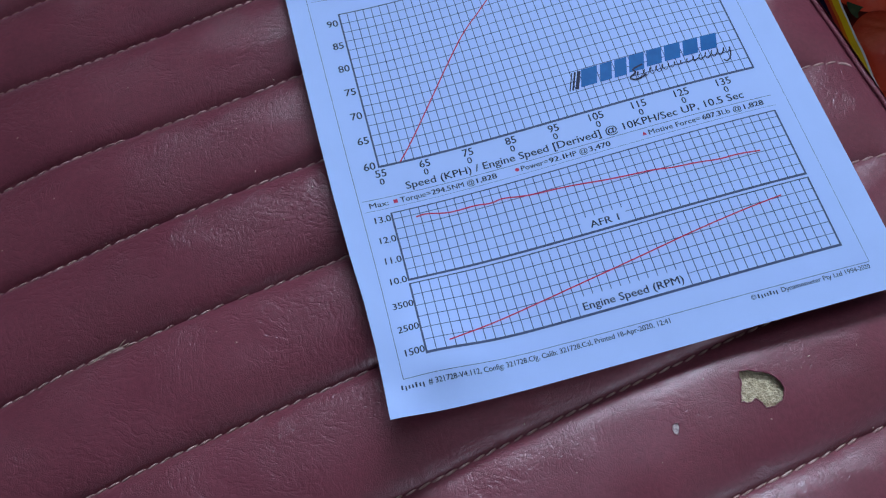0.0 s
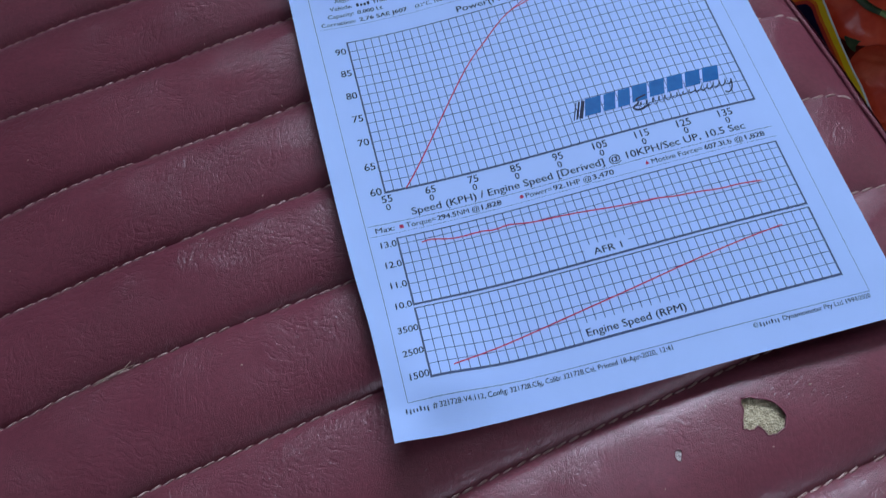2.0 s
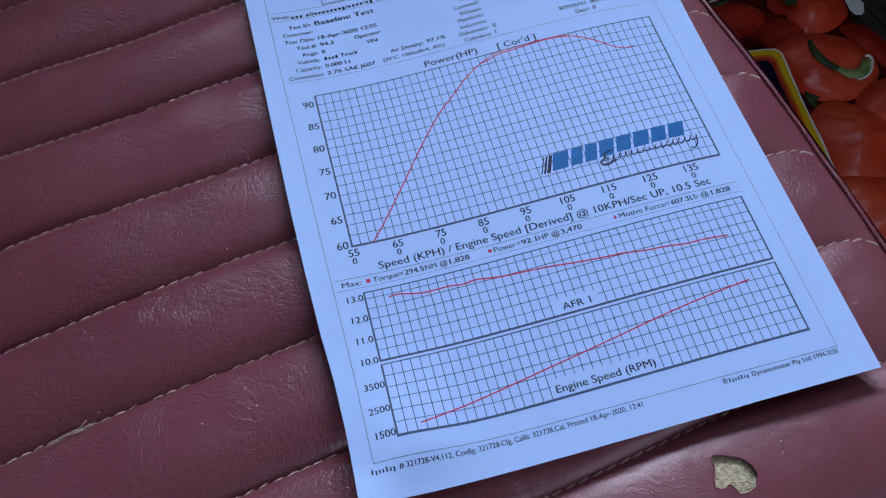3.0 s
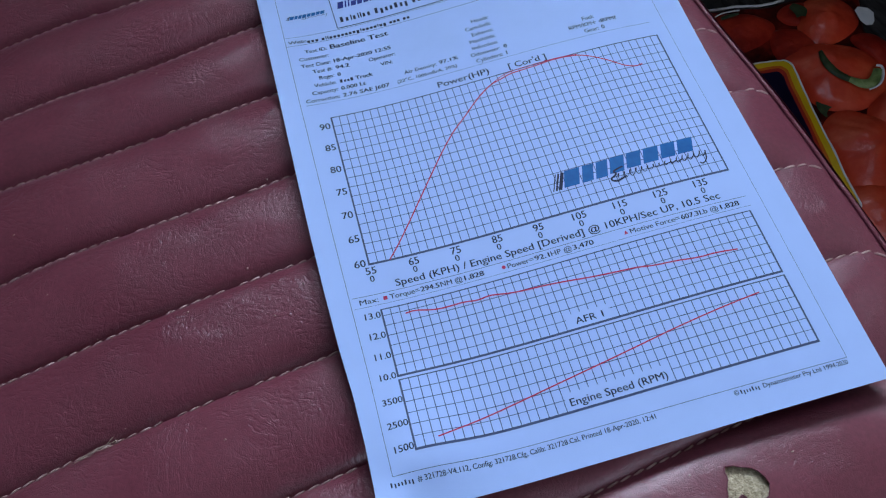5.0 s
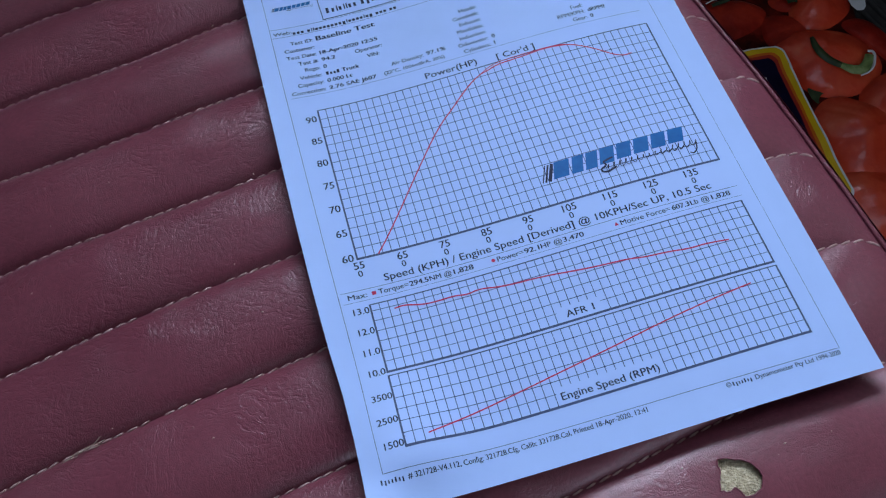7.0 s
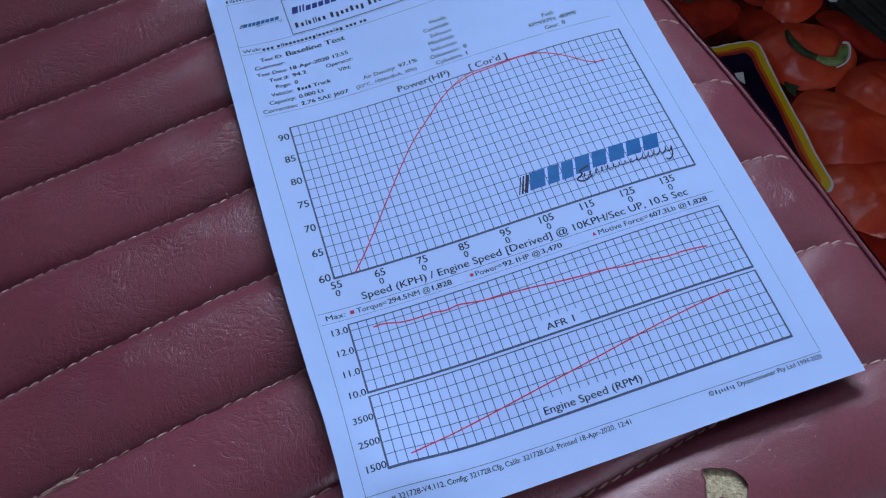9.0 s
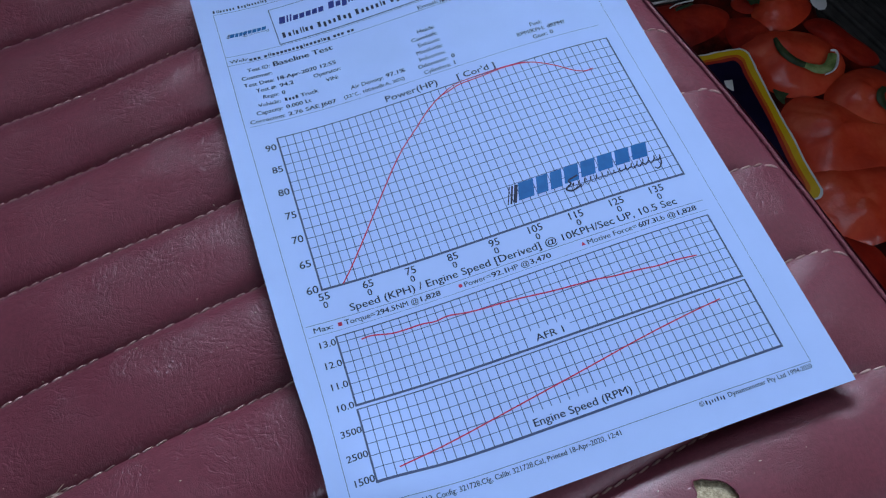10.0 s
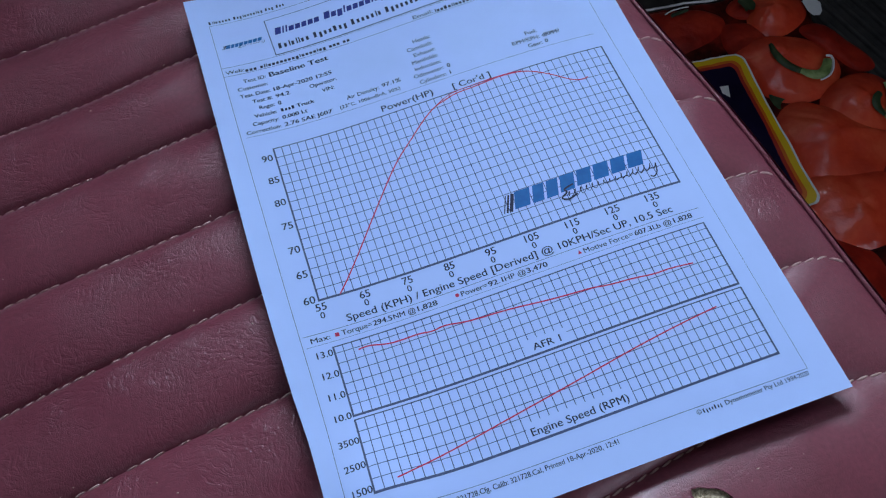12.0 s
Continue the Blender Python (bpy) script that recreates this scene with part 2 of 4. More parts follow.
def cab():
    def wall(name, pieces, label):
        bm = bmesh.new()
        for lo, hi in pieces:
            box(bm, lo, hi, 0.004)
        return tagged(finish(name, bm, CAB_MAT, smooth=False), label, "wall", kind="structure")

    bm = bmesh.new()
    box(bm, (-0.70, -1.10, FLOOR_Z - 0.05), (1.20, 0.90, FLOOR_Z), 0.003)
    tagged(finish("floor", bm, BASE_MAT, smooth=False), "dark painted steel cab floor", "floor", kind="structure")
    wall("wall_rear", [((-0.70, -1.10, FLOOR_Z), (-0.64, 0.90, 0.95))], "plain painted rear wall of the cab")
    # The third box is an added shelf that keeps windscreen light off the bag.
    wall("wall_front", [((1.14, -1.10, FLOOR_Z), (1.20, 0.90, 0.43)), ((1.14, -1.10, 0.93), (1.20, 0.90, 0.95)), ((0.82, -1.04, 0.02), (1.14, 0.84, 0.30)),
                        ((1.14, -1.10, 0.43), (1.20, -0.76, 0.93)), ((1.14, 0.76, 0.43), (1.20, 0.90, 0.93))], "plain cab front with windscreen opening and an added light-blocking shelf")
    wall("wall_door_side", [((-0.64, 0.84, FLOOR_Z), (0.05, 0.90, 0.95)), ((0.62, 0.84, FLOOR_Z), (1.14, 0.90, 0.95)),
                            ((0.05, 0.84, 0.82), (0.62, 0.90, 0.95)), ((0.05, 0.84, FLOOR_Z), (0.62, 0.90, 0.50))], "plain cab side with door window opening")
    wall("wall_far_side", [((-0.64, -1.10, FLOOR_Z), (1.14, -1.04, 0.19)), ((-0.64, -1.10, 0.65), (1.14, -1.04, 0.95)),
                           ((-0.64, -1.10, 0.19), (-0.01, -1.04, 0.65)), ((0.81, -1.10, 0.19), (1.14, -1.04, 0.65))], "plain cab side with an opening for the added fill")
    # Unseen roof, left open round the added overhead lamp.
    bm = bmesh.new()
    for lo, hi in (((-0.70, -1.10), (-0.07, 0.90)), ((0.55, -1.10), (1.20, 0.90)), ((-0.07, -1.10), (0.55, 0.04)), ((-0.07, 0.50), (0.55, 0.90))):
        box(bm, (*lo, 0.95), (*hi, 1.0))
    tagged(finish("ceiling", bm, ROOF_BOUNCE_MAT, smooth=False), "plain unseen cab roof cut open for the added overhead fill", "ceiling", kind="structure")
    bm = bmesh.new()
    box(bm, (-60, -60, -1.30), (60, 60, -1.20))
    tagged(finish("ground", bm, GROUND_MAT, smooth=False), "grey gravel yard under the truck", "ground", kind="structure")


cab()

# ---- seat cushion: padded vinyl rolls between stitched seams ----
SEAM_X = [-0.62, -0.158, -0.120, -0.090, -0.045, -0.005, 0.030, 0.065, 0.097, 0.146, 0.180, 0.212, 0.230, 0.26]
SEAM_DY = [-0.105, -0.0205, -0.0140, -0.0090, -0.0035, 0.0010, 0.0078, 0.0140, 0.0195, 0.0270, 0.0292, 0.0297, 0.0268, 0.0210]
_sx = np.linspace(-0.64, 0.28, 400)
_sy = np.interp(_sx, SEAM_X, SEAM_DY)
_sy = np.convolve(np.pad(_sy, 8, mode="edge"), np.ones(17) / 17, mode="valid")
SEAMS = [-0.433, -0.382, -0.331, -0.280, -0.229, -0.178, -0.127, -0.076, -0.0250, 0.0270, 0.0775, 0.1265, 0.1755, 0.2255, 0.2760, 0.3265, 0.377, 0.428]
EDGE_Y = [-0.45, -0.10, 0.029, 0.075, 0.12, 0.16, 0.20, 0.225, 0.30, 0.47]
EDGE_X = [0.290, 0.256, 0.2432, 0.2385, 0.2350, 0.2300, 0.2232, 0.2200, 0.2105, 0.19]
_ey = np.linspace(-0.46, 0.48, 300)
_ex = np.convolve(np.pad(np.interp(_ey, EDGE_Y, EDGE_X), 7, mode="edge"), np.ones(15) / 15, mode="valid")


def seam_dy(x):
    return float(np.interp(x, _sx, _sy))


def edge_x(y):
    return float(np.interp(y, _ey, _ex))


# each seam's own wander off the common curve: x, then millimetres
WANDER = {
    -0.0760: ((0.10, 0.143, 0.168, 0.178), (-2.8, -3.0, -0.6, 0.5)),
    -0.0250: ((-0.05, 0.0, 0.03, 0.065, 0.09, 0.126, 0.153), (0.0, 0.3, 0.5, 0.3, -0.4, -0.6, 0.3)),
    0.0270: ((-0.125, -0.10, -0.06, -0.03, 0.0, 0.21, 0.23), (-2.2, -1.5, -1.2, -0.3, 0.0, 2.3, 4.0)),
    0.0775: ((-0.162, -0.128, -0.095, -0.06, -0.03, 0.0, 0.213), (-0.5, 2.0, 1.0, 1.2, 0.4, 0.4, 1.8)),
    0.1265: ((-0.159, -0.12, -0.08, -0.04, 0.0, 0.213), (2.0, 1.3, 0.8, 0.7, -0.2, 0.7)),
    0.1755: ((-0.156, -0.125, -0.092, -0.06, -0.03, 0.0, 0.2), (2.7, 3.9, 1.4, -0.3, -1.2, -0.8, -5.5)),
    0.2255: ((-0.152, -0.113, -0.08, -0.05, -0.02, 0.0), (7.4, 3.4, 1.4, 1.6, 1.3, 0.0)),
    0.2760: ((-0.113, -0.085, -0.05, -0.025, 0.0), (1.6, -2.0, -2.2, 0.0, -1.5)),
    0.3265: ((-0.109, -0.08, -0.05, -0.017), (2.0, -1.7, -2.7, -2.8)),
}


def seam_y(s, x):
    """Where the seam that crosses the middle at s runs; it bends back where it meets the piping."""
    x = min(x, 0.25)
    y = s + seam_dy(x)
    if s in WANDER:
        y += sum(float(np.interp(x + d, *WANDER[s])) for d in (-0.012, -0.004, 0.004, 0.012)) / 4000
    e = max(edge_x(y) - x, 0.0)
    return y - (0.0055 * (1 - e / 0.010) ** 2 if e < 0.010 else 0.0)


def across(a, b, x, y):
    """How far y lies from seam a towards seam b, 0 to 1."""
    lo = seam_y(a, x)
    return (y - lo) / (seam_y(b, x) - lo)


def smooth_step(t):
    t = min(max(t, 0.0), 1.0)
    return t * t * (3 - 2 * t)


def crest(x, y):
    """Height of the tops of the rolls: level, crowning down towards the front edge."""
    e = max(edge_x(y) - x, 0.0)
    z = -0.0018 - 0.0075 * smooth_step((x - 0.09) / 0.13)
    if e < 0.036:
        z -= 0.0075 * (1 - e / 0.036) ** 2.0
    return z


def roll_z(x, y, p):
    q = abs(2 * p - 1)
    d = 0.0088 * (1 + 0.18 * noise.noise((x * 9, y * 9, 3.1)))
    dip = d * (0.74 * q ** 2.2 + 0.26 * q ** 9)
    e = max(edge_x(y) - x, 0.0)
    dip *= 0.12 + 0.88 * smooth_step(e / 0.045)
    lump = 0.0010 * noise.noise((x * 17, y * 26, 0.4)) + 0.0004 * noise.noise((x * 60, y * 70, 7.7))
    return crest(x, y) - dip + (lump - 0.0008) * (1 - q ** 4)


TEAR = [(0.1310, -0.0136), (0.1343, -0.0142), (0.1373, -0.0157), (0.1403, -0.0170), (0.1425, -0.0191), (0.1439, -0.0214), (0.1444, -0.0247), (0.1432, -0.0272), (0.1417, -0.0291), (0.1384, -0.0301), (0.1349, -0.0300), (0.1344, -0.0284), (0.1338, -0.0268), (0.1324, -0.0258), (0.1305, -0.0268), (0.1287, -0.0261), (0.1270, -0.0251), (0.1276, -0.0230), (0.1285, -0.0210), (0.1298, -0.0190), (0.1300, -0.0162)]
TEAR_SMALL = [(0.0992, -0.0266), (0.1006, -0.0260), (0.1017, -0.0263), (0.1019, -0.0280), (0.1013, -0.0293), (0.1001, -0.0307), (0.0991, -0.0300), (0.0988, -0.0288)]


def row_xs(fine):
    xs = list(np.linspace(-0.62, -0.24, 26)[:-1]) + list(np.arange(-0.24, 0.085, 0.0021))
    xs += list(np.arange(0.085, 0.155, 0.0006 if fine else 0.0021)) + list(np.arange(0.155, 0.30, 0.0021))
    return xs


def seat():
    cushion = new("bench_seat")
    cushion.location = (0, 0, 0)
    tagged(cushion, "worn oxblood vinyl bench seat with stitched padded rolls", "seat")
    for k, (a, b) in enumerate(zip(SEAMS, SEAMS[1:])):
        torn = abs(a + 0.076) < 1e-6
        nv = 92 if torn else (30 if -0.14 < a < 0.33 else 14)
        xs = row_xs(torn)
        nu = len(xs)
        verts = []
        for x in xs:
            ya, yb = seam_y(a, x), seam_y(b, x)
            for j in range(nv):
                p = j / (nv - 1)
                y = ya + (yb - ya) * p
                xe = edge_x(y)
                xx = min(x, xe)
                z = roll_z(xx, y, p)
                if x > xe:      # the vinyl turns down over the front edge
                    z -= min(x - xe, 0.006)
                    xx = xe + 0.0006
                verts.append((xx, y, z))
        faces = grid_faces(nu, nv)
        keep = []
        for f in faces:
            cx = sum(verts[i][0] for i in f) / 4
            cy = sum(verts[i][1] for i in f) / 4
            if max(verts[i][0] for i in f) - min(verts[i][0] for i in f) < 1e-7 and max(verts[i][2] for i in f) - min(verts[i][2] for i in f) < 1e-7:
                continue
            if torn and (inside(cx, cy, TEAR) or inside(cx, cy, TEAR_SMALL)):
                continue
            keep.append(f)
        roll = sheet("padded_roll", verts, keep, VINYL_MAT, cushion, "torn vinyl roll with exposed foam" if torn else "")
        if torn:
            for name, poly, drop in (("exposed_foam", TEAR, 0.0020), ("exposed_foam", TEAR_SMALL, 0.0002)):
                cx = sum(q[0] for q in poly) / len(poly)
                cy = sum(q[1] for q in poly) / len(poly)
                fv, ff = [], []
                n = 34
                r = 0.0115 if drop > 0.001 else 0.004
                for i in range(n):
                    for j in range(n):
                        x, y = cx + (i / (n - 1) * 2 - 1) * r, cy + (j / (n - 1) * 2 - 1) * r
                        p = across(a, b, x, y)
                        z = roll_z(x, y, p) - drop + 0.0006 * noise.noise((x * 420, y * 420, 1.0)) - 0.0003
                        fv.append((x, y, z))
                sheet(name, fv, grid_faces(n, n), FOAM_MAT if drop > 0.001 else LINING_MAT, roll, "crumbly yellowed foam")
            # curled torn lip round the tear
            rnd = random.Random(4)
            for poly, rad in ((TEAR, 0.00038), (TEAR_SMALL, 0.00025)):
                bm = bmesh.new()
                pts = []
                for (x0, y0), (x1, y1) in zip(poly, poly[1:] + poly[:1]):
                    for t in (0.0, 0.34, 0.67):
                        x, y = x0 + (x1 - x0) * t + rnd.uniform(-1, 1) * 0.0002, y0 + (y1 - y0) * t + rnd.uniform(-1, 1) * 0.0002
                        pts.append((x, y, roll_z(x, y, across(a, b, x, y)) - 0.0001))
                tube(bm, pts + pts[:1], rad, 5)
                part("torn_lip", bm, VINYL_MAT, roll, "curled torn vinyl edge")
    # stitches: one row of slanted thread loops in every seam
    rnd = random.Random(11)
    for k, s in enumerate(SEAMS[1:-1]):
        if not -0.15 < s < 0.38:
            continue
        bm = bmesh.new()
        x = -0.30
        while x < 0.30:
            L = 0.0053 * rnd.uniform(0.85, 1.05)
            y = seam_y(s, x)
            if x + L > edge_x(y) - 0.001:
                break
            worn = rnd.random() < 0.05
            fat, sunk, lean = rnd.uniform(0.85, 1.15), rnd.uniform(0.0, 0.0003), rnd.uniform(0.0005, 0.0013)
            if not worn:
                pts = []
                for t in (0.0, 0.18, 0.5, 0.82, 1.0):
                    xx = x + L * t
                    yy = seam_y(s, xx) + (t - 0.5) * lean - 0.0002
                    lift = (0.0004 + 0.0004 * smooth_step((edge_x(yy) - xx) / 0.05)) * math.sin(math.pi * t) ** 0.6 - sunk
                    pts.append((xx, yy, roll_z(xx, yy, 0.0) + lift))
                tube(bm, pts, [0.00034 * fat, 0.00049 * fat, 0.00056 * fat, 0.00047 * fat, 0.0003 * fat], 6)
            x += 0.0056 * rnd.uniform(0.94, 1.06)
        part("seam_stitching", bm, THREAD_MAT, cushion, "row of tan thread stitches")
        # dark pinched groove lining with grit
        bm = bmesh.new()
        for _ in range(26):
            x = rnd.uniform(-0.22, 0.2)
            y = seam_y(s, x) + rnd.uniform(-0.0012, 0.0012)
            g = bmesh.ops.create_icosphere(bm, subdivisions=1, radius=rnd.uniform(0.00018, 0.00045))
            bmesh.ops.translate(bm, verts=g["verts"], vec=(x, y, roll_z(x, y, 0.0) + 0.0003))
        tagged(part("seam_grit", bm, DIRT_MAT, cushion), kind="stuff")
    # piping and front panel
    ys = list(np.linspace(-0.42, 0.47, 260))
    bm = bmesh.new()
    tube(bm, [(edge_x(y) - 0.0001, y, roll_z(edge_x(y), y, 0.5) + 0.0009 + 0.0004 * noise.noise((y * 40, 0, 2))) for y in ys], 0.0011, 10)
    part("edge_piping", bm, VINYL_MAT, cushion, "raised vinyl piping along the front edge")
    verts = []
    for y in ys:
        for z, dx in ((-0.016, 0.0016), (-0.05, 0.006), (-0.10, 0.007), (-0.15, 0.004), (-0.17, -0.004)):
            verts.append((edge_x(y) + dx, y, z))
    sheet("front_panel", verts, grid_faces(len(ys), 5), VINYL_MAT, cushion, "plain vinyl front panel")
    bm = bmesh.new()
    box(bm, (-0.62, -0.45, -0.165), (0.205, 0.48, -0.03), 0.004)
    part("cushion_core", bm, BASE_MAT, cushion)
    bm = bmesh.new()
    box(bm, (-0.60, -0.44, FLOOR_Z), (0.16, 0.46, -0.166), 0.004)
    part("base", bm, BASE_MAT, cushion, "dark painted steel base", False)


seat()


# ---- the printed test sheet ----
PAPER_TERMS = [(0, 2, -0.00131), (0, 3, -0.00023), (0, 4, 0.00088), (1, 1, 0.00101), (1, 2, -0.00007), (1, 3, 0.00099), (2, 0, -0.00040), (2, 1, -0.00188), (2, 2, 0.00067), (3, 0, -0.00595), (3, 1, -0.00112), (4, 0, 0.00086)]
PAPER_CURL = 0.0078


def paper_z(x, y):
    """The sheet's gentle waves, and the curl at its lower corner."""
    u, v = (x - 0.105) * 10, (y - 0.1) * 10
    z = sum(c * u ** i * v ** j for i, j, c in PAPER_TERMS)
    reach = 0.025 if y > 0.02 else 0.015
    return z + PAPER_CURL * math.exp(-((x - 0.02) / 0.02) ** 2 - ((y - 0.02) / reach) ** 2) + 0.0068 * math.exp(-(x / 0.014) ** 2 - (y / 0.012) ** 2)


def left_edge(y):
    """The side of the sheet; the curled corner draws in."""
    return float(np.interp(y, [0.0, 0.02, 0.03, 0.05, 0.07, 0.10, 0.13, 0.16, 0.30], [0.0, 0.0, 0.0001, -0.0004, -0.0017, -0.0026, -0.0031, -0.0033, -0.0035]))


SHEET_R, SHEET_T = 0.2068, 0.2985


report = new("test_report")
tagged(report, "white printed dyno test sheet lying on the seat, corner curled", "paper sheet")


def make_paper():
    ny, nx = 120, 86
    verts = []
    for i in range(nx):
        for j in range(ny):
            y = SHEET_T * j / (ny - 1)
            x = left_edge(y) + (SHEET_R - left_edge(y)) * i / (nx - 1)
            verts.append((x, y, paper_z(x, y)))
    n = len(verts)
    verts += [(x, y, z - 0.00012) for x, y, z in verts]
    top = grid_faces(nx, ny)
    faces = top + [tuple(k + n for k in f[::-1]) for f in top]
    rim = [i * ny for i in range(nx)] + [(nx - 1) * ny + j for j in range(1, ny)] + [i * ny + ny - 1 for i in range(nx - 2, -1, -1)] + [j for j in range(ny - 2, 0, -1)]
    edge = len(verts)      # the cut edge has its own corners, so that the faces shade flat up to it
    verts += [verts[k] for k in rim] + [verts[k + n] for k in rim]
    m = len(rim)
    faces += [(edge + k, edge + m + k, edge + m + (k + 1) % m, edge + (k + 1) % m) for k in range(m)]
    sheet("paper", verts, faces, PAPER_MAT, report, "thin white office paper")


make_paper()
MM = 0.001
PRINT_LIFT = 0.00006


def printed(x, y):
    """The printer's own scale: where a point of the page layout falls on the sheet, in metres."""
    px = np.interp(x, [0.0, 19.8, 186.4, 210.0], [-2.2, 18.8, 186.7, 207.0])
    py = np.interp(y, [0.0, 20.2, 50.7, 52.8, 83.7, 106.3, 187.0, 294.8], [0.8, 22.15, 53.0, 55.0, 86.1, 109.0, 193.5, 298.5])
    return px * MM, py * MM


def drape(verts, faces, name, mat, parent=None, lift=PRINT_LIFT, label=""):
    """Lays flat print, given in millimetres on the page, onto the sheet."""
    out = [(px, py, paper_z(px, py) + lift) for px, py in (printed(x, y) for x, y in verts)]
    return sheet(name, out, faces, mat, parent or report, label)


def strip(verts, faces, points, width):
    """A line of ink along points, in millimetres."""
    dense = []
    for (x0, y0), (x1, y1) in zip(points, points[1:]):
        n = max(1, int(math.hypot(x1 - x0, y1 - y0) / 2.4))
        dense += [(x0 + (x1 - x0) * k / n, y0 + (y1 - y0) * k / n) for k in range(n)]
    dense.append(points[-1])
    base = len(verts)
    m = len(dense)
    for k, (x, y) in enumerate(dense):
        ax, ay = dense[max(k - 1, 0)]
        bx, by = dense[min(k + 1, m - 1)]
        d = math.hypot(bx - ax, by - ay) or 1
        w = width(k / max(m - 1, 1)) if callable(width) else width
        nx, ny = -(by - ay) / d * w / 2, (bx - ax) / d * w / 2
        verts += [(x + nx, y + ny), (x - nx, y - ny)]
    faces += [(base + 2 * k + 1, base + 2 * k + 3, base + 2 * k + 2, base + 2 * k) for k in range(m - 1)]


def rules(name, lines, mat, parent=None, lift=PRINT_LIFT, label=""):
    v, f = [], []
    for points, width in lines:
        strip(v, f, points, width)
    return drape(v, f, name, mat, parent, lift, label)


def text(body, x, y, size, mat=INK_MAT, align="LEFT", bold=False, width=None, name="printed_text", parent=None, lift=PRINT_LIFT * 1.6, shear=0.0):
    """Printed words; size is the height of the capitals in millimetres, y the foot of the line; width squeezes or stretches the line."""
    cu = bpy.data.curves.new("line", "FONT")
    cu.body, cu.size, cu.resolution_u, cu.shear = body, 1.0, 3, shear
    ob = bpy.data.objects.new("line", cu)
    scene.collection.objects.link(ob)
    me = bpy.data.meshes.new_from_object(ob.evaluated_get(bpy.context.evaluated_depsgraph_get()))
    bpy.data.objects.remove(ob)
    co = [v.co.copy() for v in me.vertices]
    faces = [tuple(p.vertices) for p in me.polygons]
    bpy.data.meshes.remove(me)
    lo, hi = min(c.x for c in co), max(c.x for c in co)
    k = size / 0.62
    kx = width / (hi - lo) if width else k
    w = (hi - lo) * kx
    x0 = {"LEFT": x, "RIGHT": x - w, "CENTER": x - w / 2}[align]
    v, f = [], []
    for dx in ((0.0, 0.03 * k, 0.055 * k) if bold else (0.0, 0.022 * k)):      # struck twice or thrice for weight
        base = len(v)
        v += [(x0 + (c.x - lo) * kx + dx, y + c.y * k, lift + dx * 0.00001) for c in co]
        f += [tuple(i + base for i in q) for q in faces]
    out = []
    for px, py, pl in v:
        sx, sy = printed(px, py)
        out.append((sx, sy, paper_z(sx, sy) + pl))
    return sheet(name, out, f, mat, parent or report)


def bars(name, x, y, height, widths, gap, mat, parent=None, slant=0.0, lift=PRINT_LIFT * 1.6, label=""):
    """Plain bars in place of a name."""
    v, f = [], []
    for w in widths:
        b = len(v)
        n = max(1, int(w / 2.5))
        for k in range(n + 1):
            v += [(x + w * k / n, y), (x + w * k / n + slant * height, y + height)]
        f += [(b + 2 * k, b + 2 * k + 2, b + 2 * k + 3, b + 2 * k + 1) for k in range(n)]
        x += w + gap
    return drape(v, f, name, mat, parent, lift, label)


def letter_bars(pattern, x, y, cap, width, mat, parent=None, weight=0.62, slant=0.0, label="plain bars of print"):
    """Plain upright bars in place of a name: H tall, x low, i thin, g hanging, a blank is a gap."""
    step = {"H": 1.15, "x": 1.0, "i": 0.5, "g": 1.0, " ": 0.6}
    unit = width / sum(step[c] for c in pattern)
    v, f = [], []
    for c in pattern:
        w = step[c] * unit
        if c != " ":
            lo, hi = (-0.26 if c == "g" else 0.0), (1.0 if c in "Hi" else 0.72)
            b = len(v)
            bar = w * (weight if c != "i" else 0.5)
            for q in (lo, (lo + hi) / 2, hi):
                v += [(x + slant * q * cap, y + q * cap), (x + bar + slant * q * cap, y + q * cap)]
            f += [(b, b + 1, b + 3, b + 2), (b + 2, b + 3, b + 5, b + 4)]
        x += w
    return tagged(drape(v, f, "printed_name", mat, parent, PRINT_LIFT * 1.6), label, kind="stuff")


L, R = 19.8, 186.4


def chart(name, y0, y1, row, label, skip=None):
    """One ruled chart: heavy frame, fine columns and rows."""
    lines = []
    col = 3.785
    x = L + col
    while x < R - 1:
        if skip and skip[0] < x < skip[1]:
            lines.append(([(x, max(skip[2], y0)), (x, y1)], 0.31))
        else:
            lines.append(([(x, y0), (x, y1)], 0.31))
        x += col
    y = y0 + row
    while y < y1 - 0.4:
        if skip and y < skip[2]:
            lines += [([(L, y), (skip[0], y)], 0.25), ([(skip[1], y), (R, y)], 0.25)]
        else:
            lines.append(([(L, y), (R, y)], 0.29))
        y += row
    g = rules("chart", [([(L - 0.4, y0 - 0.2), (R + 0.4, y0 - 0.2)], 1.0), ([(L, y0), (L, y1)], 0.75), ([(R, y0), (R, y1)], 0.8), ([(L - 0.3, y1), (R + 0.3, y1)], 0.5)], BOX_MAT, report, PRINT_LIFT * 1.3, label)
    for points, width in lines:
        rules("grid_line", [(points, width)], GRID_MAT, g)
    return g


A0, A1, B0, B1, C0, C1 = 106.3, 187.0, 52.8, 83.7, 20.2, 50.7
chart_power = chart("power", A0, A1, 5.02, "large ruled power chart")
chart_afr = chart("afr", B0, B1, 4.66, "ruled air fuel ratio chart", (92.5, 111.5, 59.6))
chart_speed = chart("speed", C0, C1, 5.07, "ruled engine speed chart", (81.0, 125.5, 27.8))

